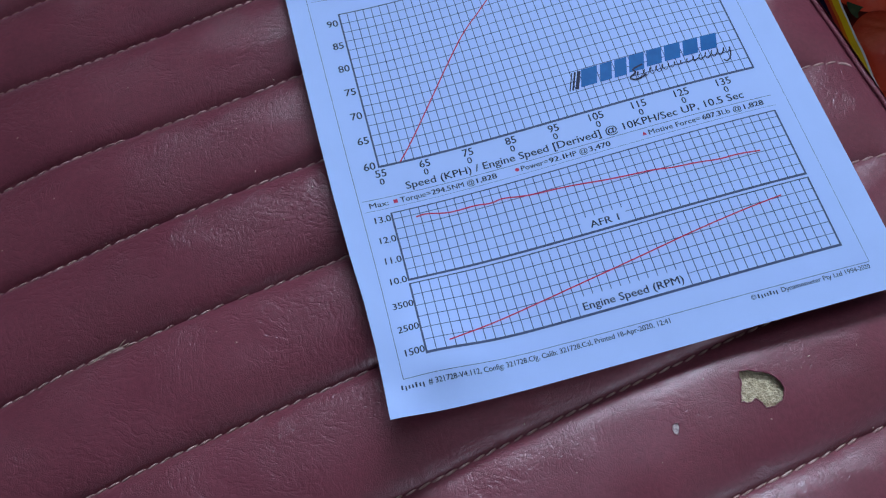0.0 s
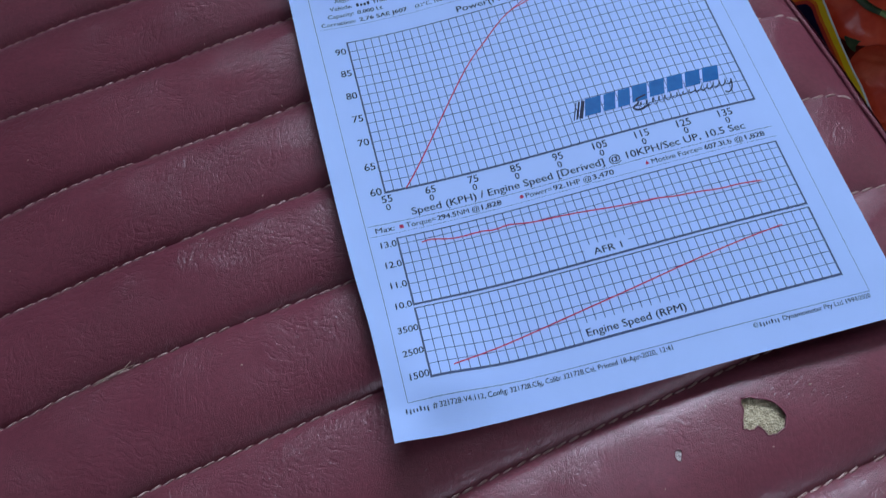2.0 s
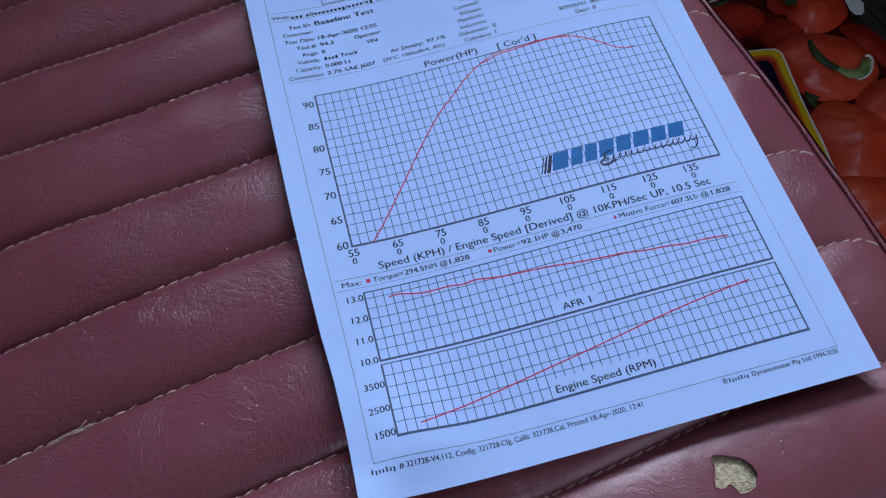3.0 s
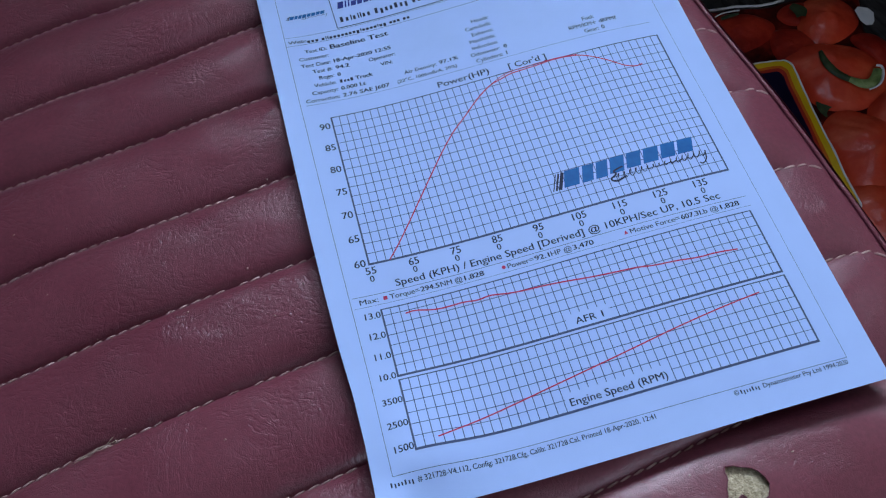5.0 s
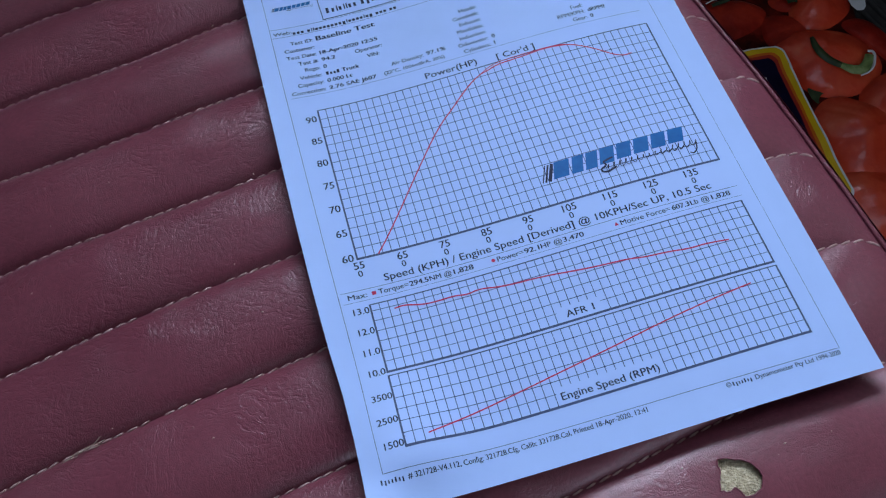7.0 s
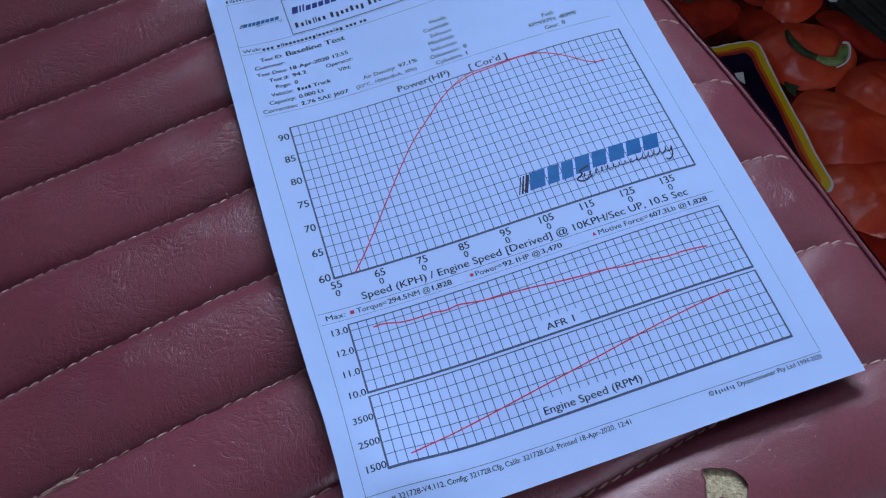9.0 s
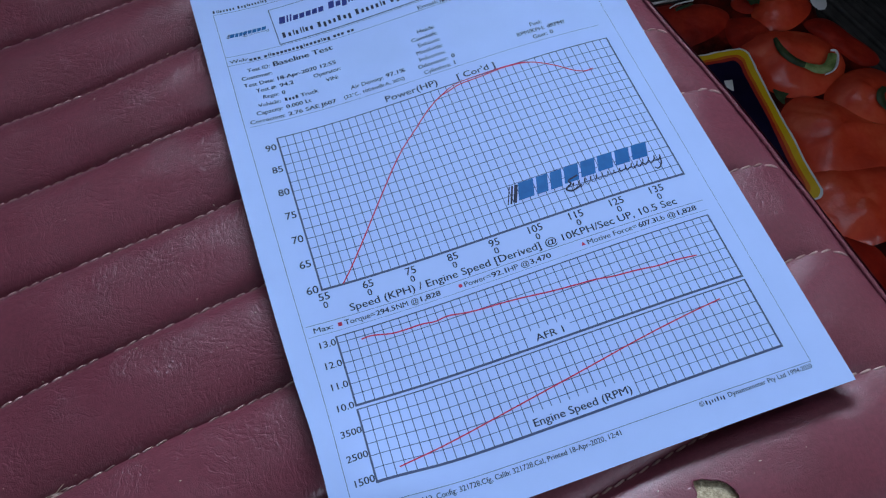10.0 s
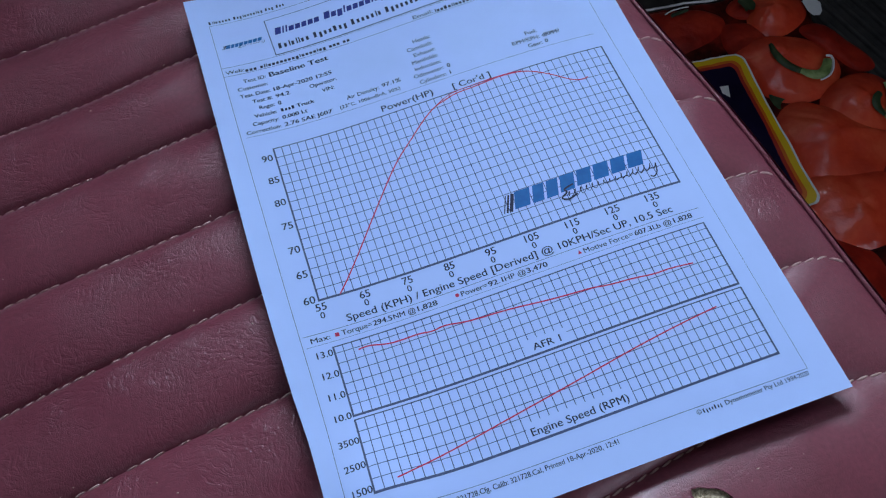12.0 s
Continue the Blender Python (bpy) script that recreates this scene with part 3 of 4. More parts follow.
TRACE_POWER = [(29.0, 106.3), (34.1, 112.1), (43.0, 123.6), (51.1, 134.4), (59.3, 145.1), (67.7, 155.7), (74.5, 163.1), (81.2, 168.7), (88.8, 175.7), (94.8, 180.3), (99.6, 183.0), (104.2, 184.0),
               (109.2, 185.7), (116.4, 185.9), (123.8, 186.2), (131.2, 186.9), (138.3, 186.6), (145.3, 185.6), (151.4, 182.6), (158.4, 177.9), (162.8, 174.1), (166.9, 172.0), (169.4, 171.6), (172.5, 172.1)]
TRACE_AFR = [(29.3, 79.5), (33.6, 80.0), (41.2, 77.9), (47.4, 77.7), (55.1, 78.0), (60.2, 76.9), (65.8, 78.0), (73.5, 76.3), (82.1, 75.6), (87.2, 75.5), (97.1, 74.7), (109.2, 73.1),
             (121.6, 72.1), (129.2, 71.7), (136.2, 70.3), (146.3, 69.7), (155.9, 68.3), (162.6, 68.6), (173.0, 67.5)]
TRACE_SPEED = [(29.1, 23.1), (40.2, 25.4), (57.4, 28.6), (82.7, 32.9), (108.2, 36.9), (134.5, 41.4), (155.6, 44.3), (172.9, 46.2)]


def rounded(points):
    """Corners eased by two rounds of corner cutting."""
    for _ in range(2):
        out = [points[0]]
        for (x0, y0), (x1, y1) in zip(points, points[1:]):
            out += [(0.75 * x0 + 0.25 * x1, 0.75 * y0 + 0.25 * y1), (0.25 * x0 + 0.75 * x1, 0.25 * y0 + 0.75 * y1)]
        points = out + [points[-1]]
    return points


rules("trace", [(rounded(TRACE_POWER), 0.55), (rounded([(99.6, 183.0), (106, 186.2), (112, 187.0), (124, 187.3), (136, 187.3), (144, 186.2)]), 0.35)], RED_MAT, chart_power, PRINT_LIFT * 2, "red power curve")
rules("trace", [(rounded(TRACE_AFR), 0.62)], RED_MAT, chart_afr, PRINT_LIFT * 2, "red wavy curve")
rules("trace", [(rounded(TRACE_SPEED), 0.55)], RED_MAT, chart_speed, PRINT_LIFT * 2, "red rising curve")

# axis figures
for k, v in enumerate(range(60, 95, 5)):
    text(str(v), 18.4, A0 - 0.9 + k * 12.55, 3.1, align="RIGHT", parent=chart_power)
for k, v in enumerate(range(55, 140, 10)):
    text(str(v), L + k * 18.93, 101.2, 3.1, align="CENTER", parent=chart_power)
    text("0", L + k * 18.93 - 0.3, 97.5, 2.6, align="CENTER", parent=chart_power)
for k, v in enumerate(("10.0", "11.0", "12.0", "13.0")):
    text(v, 19.1, B0 - 0.9 + k * 9.45, 2.6, align="RIGHT", parent=chart_afr)
for k, v in enumerate(("1500", "2500", "3500")):
    text(v, 19.3, C0 + (0.2, 10.2, 20.6)[k], 2.5, align="RIGHT", parent=chart_speed)
text("Speed (KPH) / Engine Speed [Derived] @ 10KPH/Sec UP, 10.5 Sec", 28.6, 93.0, 3.0, width=148.0)
text("AFR 1", 96.2, 54.6, 2.7, width=12.0, parent=chart_afr)
text("Engine Speed (RPM)", 82.6, 22.2, 2.8, width=40.6, parent=chart_speed)
text("Power(HP)", 74.2, 189.5, 3.2, width=26.0)
text("[ Cor'd ]", 110.2, 188.6, 3.1, width=19.0)

# line of greatest values
rules("rule", [([(9.8, 91.3), (188.2, 91.2)], 0.22)], RULE_MAT)
rules("rule", [([(9.8, 86.2), (188.2, 86.2)], 0.15)], RULE_MAT)
text("Max:", 12.2, 87.6, 2.1, width=7.6)
rules("marker", [([(22.0, 88.7), (23.7, 88.7)], 1.7)], RED_MAT, label="red square mark")
text("Torque=", 24.8, 87.6, 2.1, width=12.8)
text("294.5", 38.2, 87.6, 2.1, bold=True, width=8.1)
text("NM @", 47.0, 87.6, 2.1, width=9.6)
text("1,828", 57.6, 87.6, 2.1, bold=True, width=8.6)
drape([(75.3 + 0.85 * math.cos(k * math.tau / 14), 88.8 + 0.85 * math.sin(k * math.tau / 14)) for k in range(14)], [tuple(range(14))], "marker", RED_MAT, label="red round mark")
text("Power=", 77.0, 87.6, 2.1, width=11.6)
text("92.1", 89.2, 87.6, 2.1, bold=True, width=6.5)
text("HP @", 96.6, 87.6, 2.1, width=9.4)
text("3,470", 106.6, 87.6, 2.1, bold=True, width=9.2)
drape([(129.9, 88.0), (131.7, 88.0), (130.8, 89.8)], [(0, 1, 2)], "marker", RED_MAT, label="red triangle mark")
text("Motive Force=", 132.7, 87.6, 2.1, width=22.6)
text("607.3", 156.2, 87.6, 2.1, bold=True, width=7.9)
text("Lb @", 164.8, 87.6, 2.1, width=8.6)
text("1,828", 174.6, 87.6, 2.1, bold=True, width=8.6)

# thin page border and foot lines
rules("page_border", [([(9.4, 12.6), (9.1, 50.0), (8.3, 110.0), (7.5, 206.0), (7.5, 274.8)], 0.2), ([(9.4, 12.6), (195.0, 11.0)], 0.2), ([(195.0, 11.0), (194.9, 140.6), (194.5, 178.7), (192.6, 272.0)], 0.2), ([(7.5, 274.8), (192.6, 272.0)], 0.2)], RULE_MAT)
letter_bars("HgxxHxg", 8.0, 8.8, 1.75, 8.8, INK_MAT, weight=0.42)
text("# 321728-V4.112, Config: 321728.Cfg, Calib: 321728.Cal, Printed 18-Apr-2020, 12:41", 17.6, 8.8, 1.75, width=94.8)
text("\u00a9", 145.0, 8.6, 1.6)
letter_bars("HgxxHxg", 147.6, 8.6, 1.6, 8.4, INK_MAT, weight=0.42)
text("Dynamometer Pty Ltd 1994-2020", 157.0, 8.5, 1.6, width=37.2)

# header: name box, emblem, test details
rules("page_border", [([(34.1, 269.8), (34.6, 245.4)], 0.45), ([(34.6, 245.4), (150.0, 244.0)], 0.6), ([(34.1, 269.8), (150.0, 268.8)], 0.3), ([(150.0, 244.0), (150.0, 268.8)], 0.6)], BOX_MAT)
rules("rule", [([(7.4, 244.8), (191.0, 242.6)], 0.2)], RULE_MAT)
rules("rule", [([(7.4, 238.9), (191.0, 236.8)], 0.2)], RULE_MAT)
rules("rule", [([(9.6, 197.2), (186.0, 196.0)], 0.16)], RULE_MAT)
letter_bars("Hiixxxxx Hxgixxxxixg Hxg Hxx", 7.6, 276.0, 1.9, 39.6, INK_MAT, weight=0.5)
letter_bars("Hiixxxxx Hxgixxxxixg Hxg Hxx", 37.3, 258.6, 4.5, 86.0, NAVY_MAT, weight=0.78, slant=0.2, label="heavy navy bars of print")
letter_bars("Hxixiixx HgxxHxg Hxxxxix Hgxxxxxxxxx", 37.1, 249.0, 3.6, 86.0, INK_MAT, weight=0.5, label="black bars of print")
text("Web:", 8.8, 240.2, 2.0, width=8.6)
letter_bars("xxx xiixxxxxxxgixxxxixg xxx xx", 17.9, 239.4, 2.2, 54.6, INK_MAT, weight=0.66, label="black bars of print")
text("Email:", 105.8, 238.6, 2.0, width=10.6)
letter_bars("ixxHxiixxxxxxxgixxxxixg", 117.6, 238.2, 2.2, 40.0, INK_MAT, weight=0.66, label="black bars of print")

ROWS_LEFT = [("Test ID:", "Baseline Test", 2.8, 30.2), ("Customer:", "", 2.1, 0), ("Test Date:", "18-Apr-2020 12:55", 2.1, 29.4), ("Test #:", "94.2", 2.1, 6.8),
             ("Rego:", "0", 2.1, 1.5), ("Vehicle:", None, 2.1, 0), ("Capacity:", "0.000 Lt", 2.1, 12.2), ("Correction:", "2.76 SAE J607", 2.1, 23.4)]
for k, (a, b, s, w) in enumerate(ROWS_LEFT):
    y = 232.3 - k * 4.79
    text(a, 26.4, y, 2.1, align="RIGHT")
    if b:
        text(b, 28.2, y, s, bold=True, width=w)
    if b is None:
        letter_bars("HxxH", 28.6, y, 2.1, 7.2, INK_MAT, label="black bars of print")
        text("Truck", 36.4, y, 2.1, bold=True, width=8.6)
text("Operator:", 58.9, 217.9, 2.1, align="RIGHT")
text("VIN:", 56.5, 213.1, 2.1, align="RIGHT")
text("Air Density:", 76.8, 203.7, 2.1, align="RIGHT")
text("97.1%", 78.5, 204.0, 2.1, bold=True, width=9.6)
text("(22\u00b0C, 1006mBrA, 30%)", 55.8, 199.2, 1.8, width=30.6)
for k, (a, b) in enumerate((("Heads:", ""), ("Camshaft:", ""), ("Exhaust:", ""), ("Manifolds:", ""), ("Induction:", ""), ("Odometer:", "0"), ("Cylinders:", "1"))):
    text(a, 109.8, 224.0 - k * 4.33, 2.1, align="RIGHT")
    if b:
        text(b, 111.8, 224.2 - k * 4.33, 2.1, bold=True)
for k, (a, b) in enumerate((("Fuel:", ""), ("RPM/KPH:", "dRPM?"), ("Gear:", "0"))):
    text(a, 160.0, 206.3 - k * 4.05, 2.1, align="RIGHT")
    if b:
        text(b, 161.6, 206.5 - k * 4.05, 2.1, bold=True)


def emblem(x, y, w, parent, fine=True):
    """The workshop's mark as plain shapes: grey speed bars, slanted blue blocks, a dark sweeping underline."""
    k = w / 75.0
    v, f = [], []
    for dx, ww in ((0.4, 0.45), (1.8, 0.8), (3.6, 1.5)):
        strip(v, f, [(x + dx * k, y + 4.2 * k), (x + (dx + 3.6) * k, y + 12.4 * k)], ww * k)
    mark = drape(v, f, "emblem", INK_MAT, parent, PRINT_LIFT * 2.4, "printed emblem of slanted bars")
    bx = x + 5.6 * k
    for ww, foot in ((7.6, 0.0), (5.6, 0.0), (5.8, 0.0), (7.2, 0.5), (7.2, 1.0), (7.6, 1.2), (7.2, 1.4), (7.8, 1.6)):
        h = 8.2 - foot * 0.6
        lo = y + (4.6 + foot) * k
        bars("block", bx, lo, h * k, [ww * 0.94 * k], 0, BLUE_MAT, mark, 0.32, PRINT_LIFT * 2.4, "blue printed block")
        bx += (ww + 0.9) * k
    if fine:
        pts = []
        for i in range(200):
            t = i / 199
            a = t * 15 * math.tau
            r = 1.15 * (1.0 + 0.5 * math.sin(i * 0.9))
            px = 29.5 + 41.5 * t + 0.75 * math.cos(a)
            py = 3.0 + 1.2 * t + r * math.sin(a)
            pts.append((x + (px + 0.45 * (py - 3)) * k, y + py * k))
        for name, points, width in (("underline", pts, lambda t: (0.34 + 0.14 * math.sin(t * 90)) * k),
                                    ("underline", rounded([(x + 34 * k, y + 7.4 * k), (x + 28.5 * k, y + 6.2 * k), (x + 30.5 * k, y + 4.4 * k), (x + 26.0 * k, y + 2.6 * k), (x + 29 * k, y + 0.6 * k), (x + 34 * k, y + 2.4 * k)]), 0.8 * k),
                                    ("underline", rounded([(x + 72.6 * k, y + 5.2 * k), (x + 71.6 * k, y + 0.6 * k), (x + 69.0 * k, y - 1.4 * k), (x + 67.8 * k, y - 0.2 * k)]), 0.6 * k)):
            v, f = [], []
            strip(v, f, points, width)
            drape(v, f, name, INK_MAT, mark, PRINT_LIFT * 3.2, "dark wavy stroke")
    return mark


emblem(107.5, 113.2, 75.5, report)
emblem(10.3, 256.0, 21.8, report)
drape([(154.2 + 0.25 * math.cos(k), 62.0 + 0.25 * math.sin(k)) for k in range(6)], [tuple(range(6))], "ink_speck", INK_MAT)


# ---- printed shopping bag on the cab floor beside the seat ----
BAG_Z, BAG_FOOT = -0.375, -0.400
BAG_DARK = mottled("bag_print_dark", [(0.35, (0.012, 0.003, 0.003)), (0.52, (0.07, 0.006, 0.004)), (0.72, (0.22, 0.014, 0.008))], 34, (0.4, 0.55), 0.0006, 120, spec=0.04)
PEPPER = mottled("bag_print_red", [(0.25, (0.36, 0.018, 0.008)), (0.5, (0.60, 0.052, 0.02)), (0.75, (0.76, 0.13, 0.05))], 16, (0.14, 0.30), 0.0016, 45, spec=0.5)
PEPPER_DEEP = mottled("bag_print_deep_red", [(0.25, (0.11, 0.005, 0.003)), (0.5, (0.27, 0.015, 0.008)), (0.75, (0.44, 0.036, 0.016))], 30, (0.3, 0.45), 0.001, 140, spec=0.1)
GREEN = mottled("bag_print_green", [(0.3, (0.08, 0.12, 0.035)), (0.5, (0.20, 0.28, 0.09)), (0.7, (0.36, 0.43, 0.2))], 90, (0.3, 0.45), spec=0.3)
GREEN_DARK = mottled("bag_print_dark_green", [(0.3, (0.012, 0.022, 0.010)), (0.7, (0.05, 0.075, 0.03))], 70, (0.3, 0.45), spec=0.2)
WHITE = mottled("bag_print_white", [(0.3, (0.6, 0.6, 0.6)), (0.7, (0.75, 0.75, 0.75))], 50, (0.3, 0.45), spec=0.2)
YELLOW = mottled("bag_print_yellow", [(0.3, (0.62, 0.39, 0.006)), (0.7, (0.70, 0.46, 0.01))], 50, (0.3, 0.45), spec=0.2)
ORANGE = mottled("bag_print_orange", [(0.3, (0.52, 0.11, 0.006)), (0.7, (0.6, 0.14, 0.008))], 50, (0.3, 0.45), spec=0.2)
SCARLET = mottled("bag_print_scarlet", [(0.3, (0.34, 0.02, 0.01)), (0.7, (0.4, 0.028, 0.012))], 50, (0.3, 0.45), spec=0.2)
NAVY = mottled("bag_print_navy", [(0.3, (0.005, 0.003, 0.016)), (0.7, (0.008, 0.005, 0.026))], 50, (0.4, 0.55), spec=0.04)

# bulges of the bag: x, y, radius x, radius y, height
BULGES = [(0.440, 0.447, 0.045, 0.030, 0.010), (0.527, 0.425, 0.034, 0.030, 0.012), (0.510, 0.372, 0.050, 0.044, 0.013),
          (0.548, 0.304, 0.040, 0.034, 0.014), (0.500, 0.280, 0.052, 0.040, 0.012), (0.478, 0.205, 0.046, 0.046, 0.012),
          (0.420, 0.140, 0.06, 0.05, 0.010), (0.54, 0.20, 0.05, 0.05, 0.010)]


def bag_z(x, y):
    z = BAG_Z - 0.004
    for cx, cy, rx, ry, h in BULGES:
        z += h * 0.75 * math.exp(-((x - cx) / rx) ** 2 * 1.4 - ((y - cy) / ry) ** 2 * 1.4)
    z += 0.0032 * noise.noise((x * 28, y * 28, 5.0)) + 0.0014 * abs(noise.noise((x * 75 + y * 40, y * 30, 9.0)))
    return z


def bag_right(y):
    """The far side of the bag, where it meets the floor mat."""
    return float(np.interp(y, [0.05, 0.22, 0.314, 0.354, 0.396, 0.41, 0.44, 0.50], [0.585, 0.592, 0.585, 0.577, 0.567, 0.566, 0.578, 0.60]))


def bag_top(x):
    return float(np.interp(x, [0.26, 0.404, 0.469, 0.52, 0.60], [0.512, 0.4855, 0.473, 0.470, 0.468]))


shopping_bag = new("shopping_bag")
shopping_bag.matrix_world = pose(-0.01435, 0.01646, -0.0022, 0, 0, -1.09) @ Matrix.Scale(1.0338, 4)
tagged(shopping_bag, "glossy plastic shopping bag printed with red peppers", "shopping bag")


def bag_body():
    nu, nv = 150, 170
    verts = []
    for i in range(nu):
        for j in range(nv):
            v = j / (nv - 1)
            y = 0.04 + (0.47 - 0.04) * v
            x = 0.262 + (bag_right(y) - 0.262) * i / (nu - 1)
            y = 0.04 + (bag_top(x) - 0.04) * v
            z = bag_z(x, y)
            d = min((bag_right(y) - x) / 0.02, (bag_top(x) - y) / 0.004, (y - 0.04) / 0.02, (x - 0.262) / 0.02, 1.0)
            verts.append((x, y, BAG_FOOT + 0.001 + (z - BAG_FOOT) * (1 - (1 - max(d, 0)) ** 3)))
    sheet("bag_skin", verts, grid_faces(nu, nv), BAG_DARK, shopping_bag, "dark red printed plastic skin")


bag_body()


def smooth_closed(points, rounds=2):
    for _ in range(rounds):
        out = []
        for (x0, y0), (x1, y1) in zip(points, points[1:] + points[:1]):
            out += [(0.75 * x0 + 0.25 * x1, 0.75 * y0 + 0.25 * y1), (0.25 * x0 + 0.75 * x1, 0.25 * y0 + 0.75 * y1)]
        points = out
    return points


def on_bag(name, points, mat, lift, dome=0.0, rounds=2, label="", parent=None, rings=7):
    """A printed patch that follows the bag, given in millimetres; dome puffs its middle up."""
    pts = smooth_closed([(x * MM, y * MM) for x, y in points], rounds)
    n = len(pts)
    cx, cy = sum(p[0] for p in pts) / n, sum(p[1] for p in pts) / n
    verts, faces = [], []
    for r in range(rings):
        s = 1 - r / rings
        for x, y in pts:
            xx, yy = cx + (x - cx) * s, cy + (y - cy) * s
            lobe = 0.10 * math.cos(3 * math.atan2(yy - cy, xx - cx) + cx * 90) * s * (1 - s) * 4
            verts.append((xx, yy, bag_z(xx, yy) + lift + dome * (1 - s * s) ** 0.6 * (1 + lobe) + dome * 0.12 * (1 - s) * noise.noise((xx * 75, yy * 75, 2))))
    verts.append((cx, cy, bag_z(cx, cy) + lift + dome))
    for r in range(rings - 1):
        for k in range(n):
            faces.append((r * n + k, r * n + (k + 1) % n, (r + 1) * n + (k + 1) % n, (r + 1) * n + k))
    for k in range(n):
        faces.append(((rings - 1) * n + k, (rings - 1) * n + (k + 1) % n, rings * n))
    return sheet(name, verts, faces, mat, parent or shopping_bag, label)


PEPPERS = [
    ([(383, 475), (415, 477), (441, 465), (473, 447), (465, 429), (439, 419), (403, 419), (379, 435)], PEPPER_DEEP, 0.004),
    ([(480, 450), (496, 465), (520, 459), (512, 435), (496, 431)], PEPPER_DEEP, 0.003),
    ([(497, 435), (513, 461), (549, 461), (559, 420), (523, 397), (491, 405)], PEPPER, 0.005),
    ([(459, 416), (471, 436), (495, 428), (501, 402), (491, 388), (463, 386)], PEPPER_DEEP, 0.004),
    ([(462, 397), (482, 406), (500, 400), (532, 386), (549, 359), (541, 333), (508, 316), (470, 333), (464, 373)], PEPPER, 0.007),
    ([(530, 398), (562, 400), (576, 368), (584, 332), (560, 332), (550, 364)], PEPPER_DEEP, 0.004),
    ([(514, 317), (544, 328), (572, 325), (586, 289), (568, 253), (524, 264), (506, 291)], PEPPER, 0.007),
    ([(460, 299), (476, 316), (495, 318), (514, 298), (528, 268), (560, 253), (554, 223), (498, 215), (456, 235), (458, 275)], PEPPER, 0.007),
    ([(452, 242), (500, 231), (530, 214), (522, 176), (492, 156), (448, 162), (430, 200)], PEPPER, 0.006),
    ([(370, 186), (426, 196), (456, 168), (476, 140), (444, 84), (370, 84)], PEPPER_DEEP, 0.006),
    ([(516, 232), (578, 260), (588, 200), (566, 146), (496, 146), (518, 190)], PEPPER_DEEP, 0.006),
]
for points, mat, dome in PEPPERS:
    mx, my = sum(p[0] for p in points) / len(points), sum(p[1] for p in points) / len(points)
    points = [(mx + (x - mx) * 1.10, my + (y - my) * 1.10) for x, y in points]
    on_bag("printed_pepper", points, mat, 0.0012, dome * 1.5, rounds=3, label="printed red pepper", rings=9)


def bag_strip(name, points, widths, mat, lift, label):
    """A curved printed strip of changing width on the bag, in millimetres."""
    def ease(p):
        for _ in range(2):
            q = [p[0]]
            for a, b in zip(p, p[1:]):
                q += [tuple(0.75 * u + 0.25 * w for u, w in zip(a, b)), tuple(0.25 * u + 0.75 * w for u, w in zip(a, b))]
            p = q + [p[-1]]
        return p
    line = ease([(x, y, w) for (x, y), w in zip(points, widths)])
    verts, faces = [], []
    n = 5
    for k, (x, y, w) in enumerate(line):
        ax, ay, _ = line[max(k - 1, 0)]
        bx, by, _ = line[min(k + 1, len(line) - 1)]
        d = math.hypot(bx - ax, by - ay) or 1
        for j in range(n):
            o = (j / (n - 1) - 0.5) * w
            xx, yy = (x - (by - ay) / d * o) * MM, (y + (bx - ax) / d * o) * MM
            verts.append((xx, yy, bag_z(xx, yy) + lift + 0.0016 * (1 - (2 * j / (n - 1) - 1) ** 2)))
    faces = [(i * n + j, (i + 1) * n + j, (i + 1) * n + j + 1, i * n + j + 1) for i in range(len(line) - 1) for j in range(n - 1)]
    return sheet(name, verts, faces, mat, shopping_bag, label)


bag_strip("printed_stem", [(492, 384), (490, 372), (493, 359), (500, 349), (507, 343)], [4, 7, 8, 7, 6], GREEN_DARK, 0.0125, "printed dark green stem")
bag_strip("printed_stem", [(504, 345), (512, 337), (520, 334), (528, 338), (535, 347)], [6, 10, 11, 11, 10], GREEN, 0.0132, "printed pale green stem tip")
bag_strip("printed_stem", [(515, 328), (526, 329), (534, 337), (540, 349), (534, 352)], [1.5, 2, 3, 3, 2], WHITE, 0.0136, "pale cut end of the printed stem")
bag_strip("printed_stem", [(570, 303), (568, 287), (560, 273), (551, 263)], [6, 13, 16, 12], GREEN, 0.0128, "printed pale green stem")
bag_strip("printed_stem", [(554, 291), (547, 287), (544, 279), (548, 269)], [6, 8, 8, 5], GREEN_DARK, 0.0138, "printed dark green calyx")
bag_strip("printed_stem", [(421, 459), (431, 460), (440, 459)], [4, 6, 3], GREEN_DARK, 0.0088, "printed dark green stem")
bag_strip("printed_stem", [(417, 464), (429, 467), (443, 463)], [1, 2, 1], WHITE, 0.0088, "printed pale glint line")
bag_strip("printed_stem", [(497, 455), (502, 445), (498, 435)], [8, 14, 8], GREEN_DARK, 0.0102, "printed dark green stem")
on_bag("printed_leaf", [(470, 340), (484, 343), (480, 333), (488, 328), (476, 326), (472, 316), (468, 328)], GREEN_DARK, 0.0035, 0.0006, 1, "printed dark leaf", rings=3)
on_bag("printed_label", [(554, 435), (574, 427), (564, 405), (551, 407)], WHITE, 0.0080, 0.0, 1, "white printed corner label", rings=3)


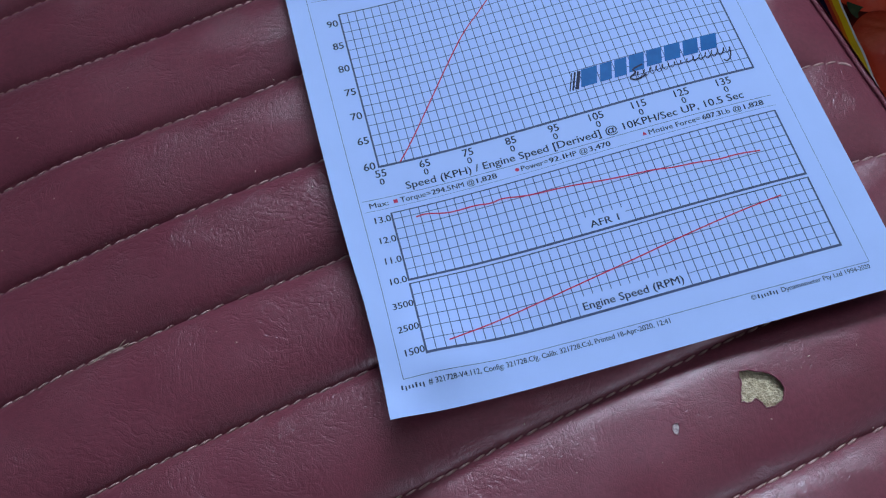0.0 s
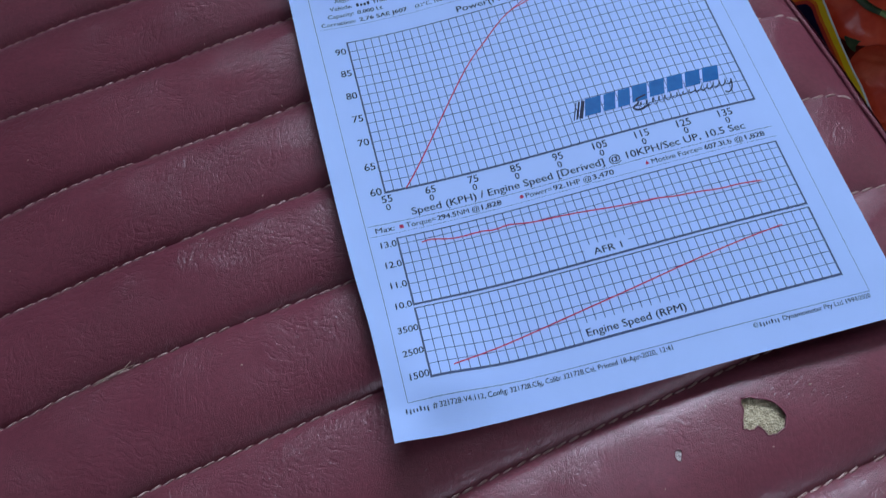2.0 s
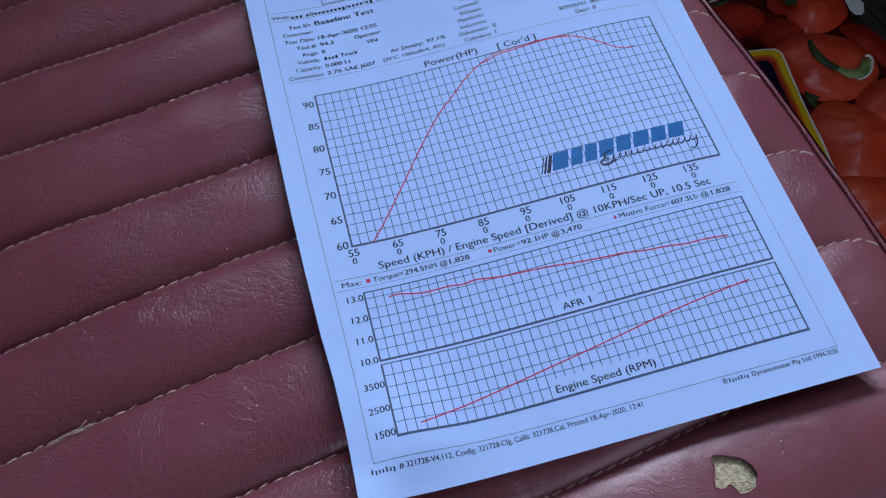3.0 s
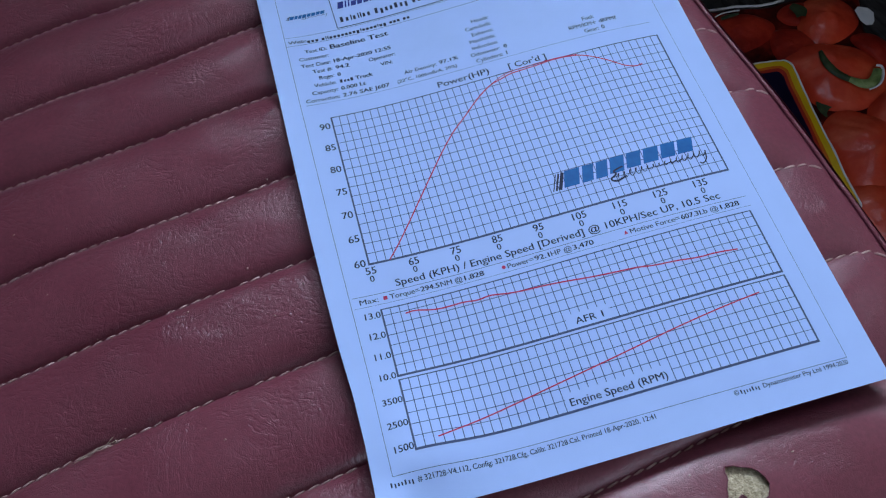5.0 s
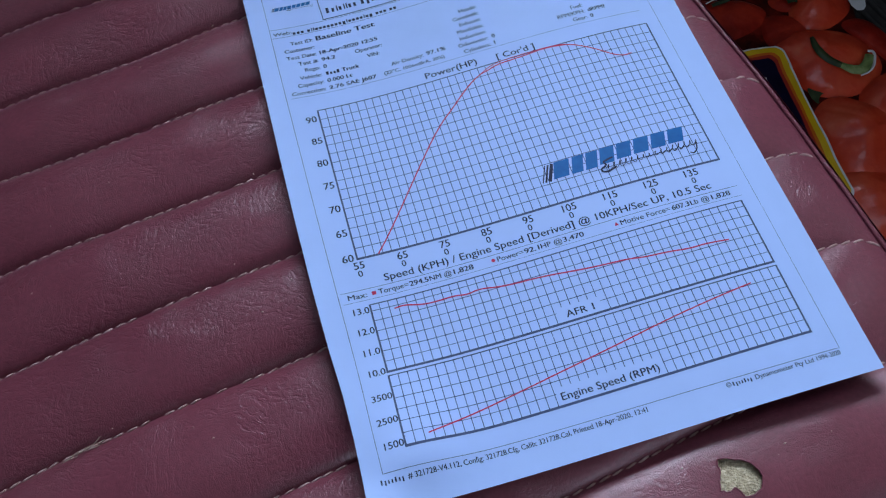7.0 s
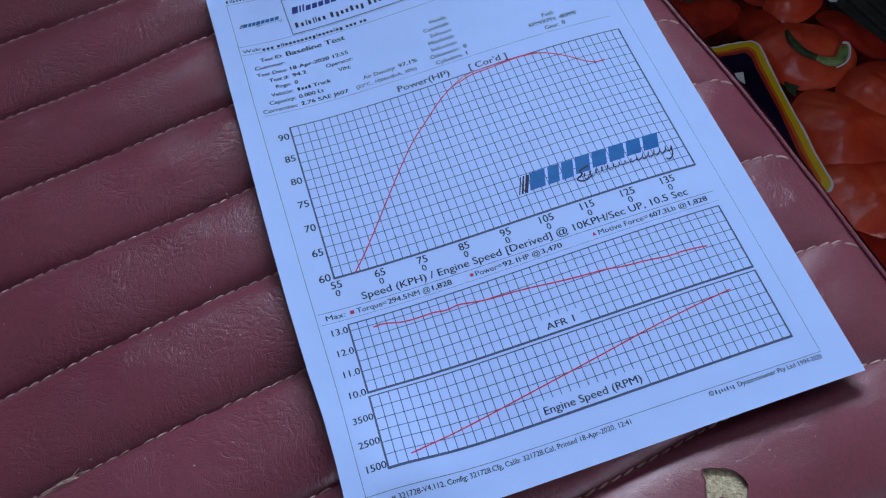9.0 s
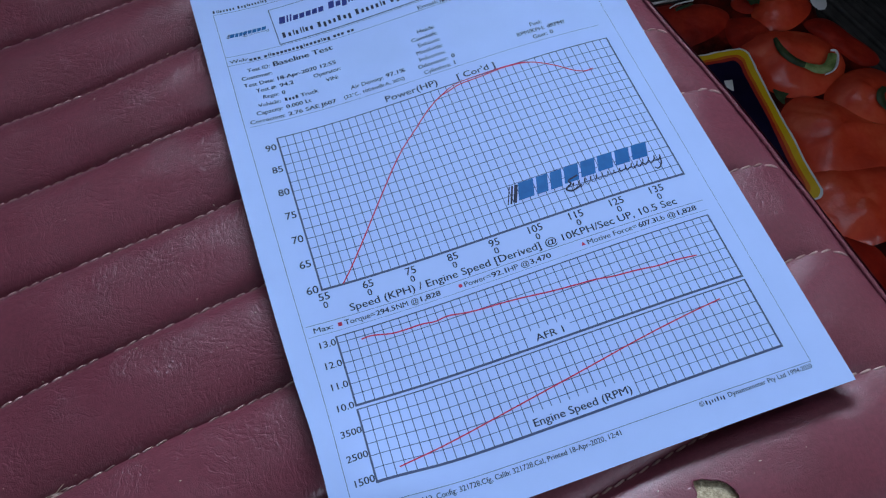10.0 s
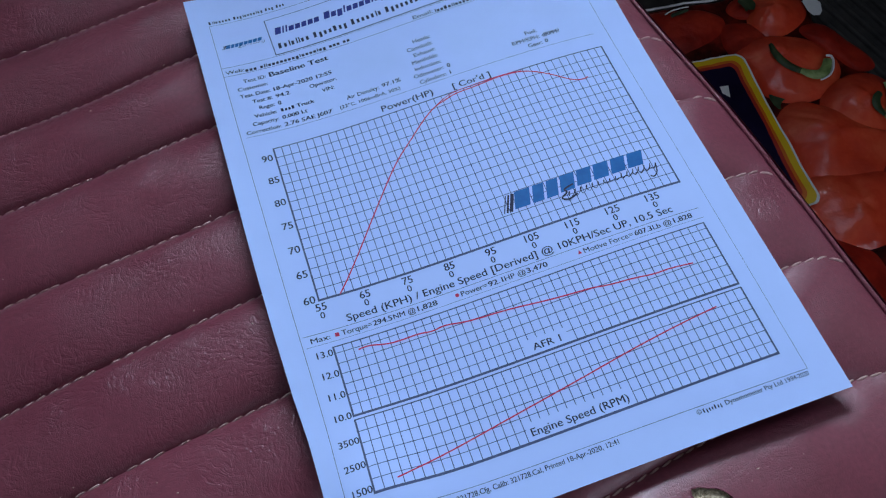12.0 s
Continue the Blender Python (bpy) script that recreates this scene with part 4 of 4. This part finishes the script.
def emblem_patch(inset, mat, lift, label):
    """A layer of the striped emblem, a rounded four-sided panel."""
    tl, tr, br, bl = (330, 418), (466.5, 391), (452.5, 208.5), (322, 225)
    c = ((tl[0] + tr[0] + br[0] + bl[0]) / 4, (tl[1] + tr[1] + br[1] + bl[1]) / 4)
    dense = []
    quad = [(tl[0] + inset, tl[1] - inset * 1.1), (tr[0] - inset * 1.02, tr[1] - inset * 0.86), (br[0] - inset, br[1] + inset * 1.0), (bl[0] + inset, bl[1] + inset)]
    for i in range(4):
        (x0, y0), (x1, y1) = quad[i], quad[(i + 1) % 4]
        for t in np.linspace(0.035, 0.965, 24):
            dense.append((x0 + (x1 - x0) * t, y0 + (y1 - y0) * t))
    return on_bag("emblem_stripe", dense, mat, lift, 0.0, 1, label, rings=14)


emblem_patch(0.0, WHITE, 0.0085, "white emblem outline")
emblem_patch(2.0, YELLOW, 0.0090, "yellow emblem stripe")
emblem_patch(8.0, ORANGE, 0.0095, "orange emblem stripe")
emblem_patch(11.0, SCARLET, 0.0100, "red emblem stripe")
emblem_patch(14.5, NAVY, 0.0105, "navy emblem field")
on_bag("emblem_mark", [(428, 361), (436.5, 359.5), (431, 345), (426, 352)], WHITE, 0.0112, 0.0, 0, "white shape in the emblem", rings=2)
bm = bmesh.new()
tube(bm, [(x, bag_top(x) + 0.001, bag_z(x, bag_top(x)) + 0.001) for x in np.linspace(0.27, 0.50, 40)], 0.0014, 6)
part("bag_rim", bm, WHITE, shopping_bag, "pale rolled rim")


# ---- ribbed rubber mat ----
def floor_mat():
    mat_ob = new("floor_mat")
    tagged(mat_ob, "black ribbed rubber mat on the cab floor", "floor mat")
    bm = bmesh.new()
    box(bm, (0.24, -0.6, FLOOR_Z + 0.0005), (1.02, 0.80, FLOOR_Z + 0.004), 0.001)
    part("backing", bm, RUBBER_MAT, mat_ob, smooth=False)
    x = 0.50
    while x < 1.0:
        bm = bmesh.new()
        pts = [(x - 0.20 * (y - 0.35), y, FLOOR_Z + 0.0045) for y in np.linspace(0.0, 0.78, 24)]
        tube(bm, pts, 0.0042, 6)
        part("rib", bm, RUBBER_MAT, mat_ob)
        x += 0.016
    return mat_ob


floor_mat()

# ---- small litter on the seat ----
def seat_height(x, y):
    for a, b in zip(SEAMS, SEAMS[1:]):
        p = across(a, b, x, y)
        if 0 <= p < 1:
            return roll_z(x, y, p)
    return crest(x, y)


bm = bmesh.new()
rnd = random.Random(3)
for k, (dx, dy, ln, tw) in enumerate(((0.0, 0.0, 0.017, 0.30), (0.002, 0.0004, 0.013, 0.18), (0.006, 0.0012, 0.010, 0.42), (-0.002, -0.0006, 0.008, 0.05))):
    pts = []
    for t in np.linspace(0, 1, 9):
        x = -0.120 + dx + ln * t
        y = 0.0636 + dy + ln * t * tw + 0.0006 * math.sin(t * 5 + k)
        pts.append((x, y, seat_height(x, y) + 0.0006 + 0.0016 * math.sin(math.pi * t)))
    tube(bm, pts, 0.00015, 5)
tagged(finish("loose_thread", bm, LINT_MAT), "frayed pale threads lying by a seam", "thread")

bm = bmesh.new()
for _ in range(70):
    x, y = rnd.uniform(-0.2, 0.0), rnd.uniform(-0.06, 0.28)
    if rnd.random() < 0.3:
        x, y = rnd.uniform(0.0, 0.2), rnd.uniform(-0.08, -0.01)
    g = bmesh.ops.create_icosphere(bm, subdivisions=1, radius=rnd.uniform(0.00012, 0.0003))
    s = rnd.uniform(1, 3)
    bmesh.ops.scale(bm, verts=g["verts"], vec=(s, 1, 0.7))
    bmesh.ops.rotate(bm, verts=g["verts"], cent=(0, 0, 0), matrix=Matrix.Rotation(rnd.uniform(0, 3.1), 3, "Z"))
    bmesh.ops.translate(bm, verts=g["verts"], vec=(x, y, seat_height(x, y) + 0.0002))
tagged(finish("lint", bm, LINT_MAT), "tiny pale specks of lint on the vinyl", "lint", kind="stuff")
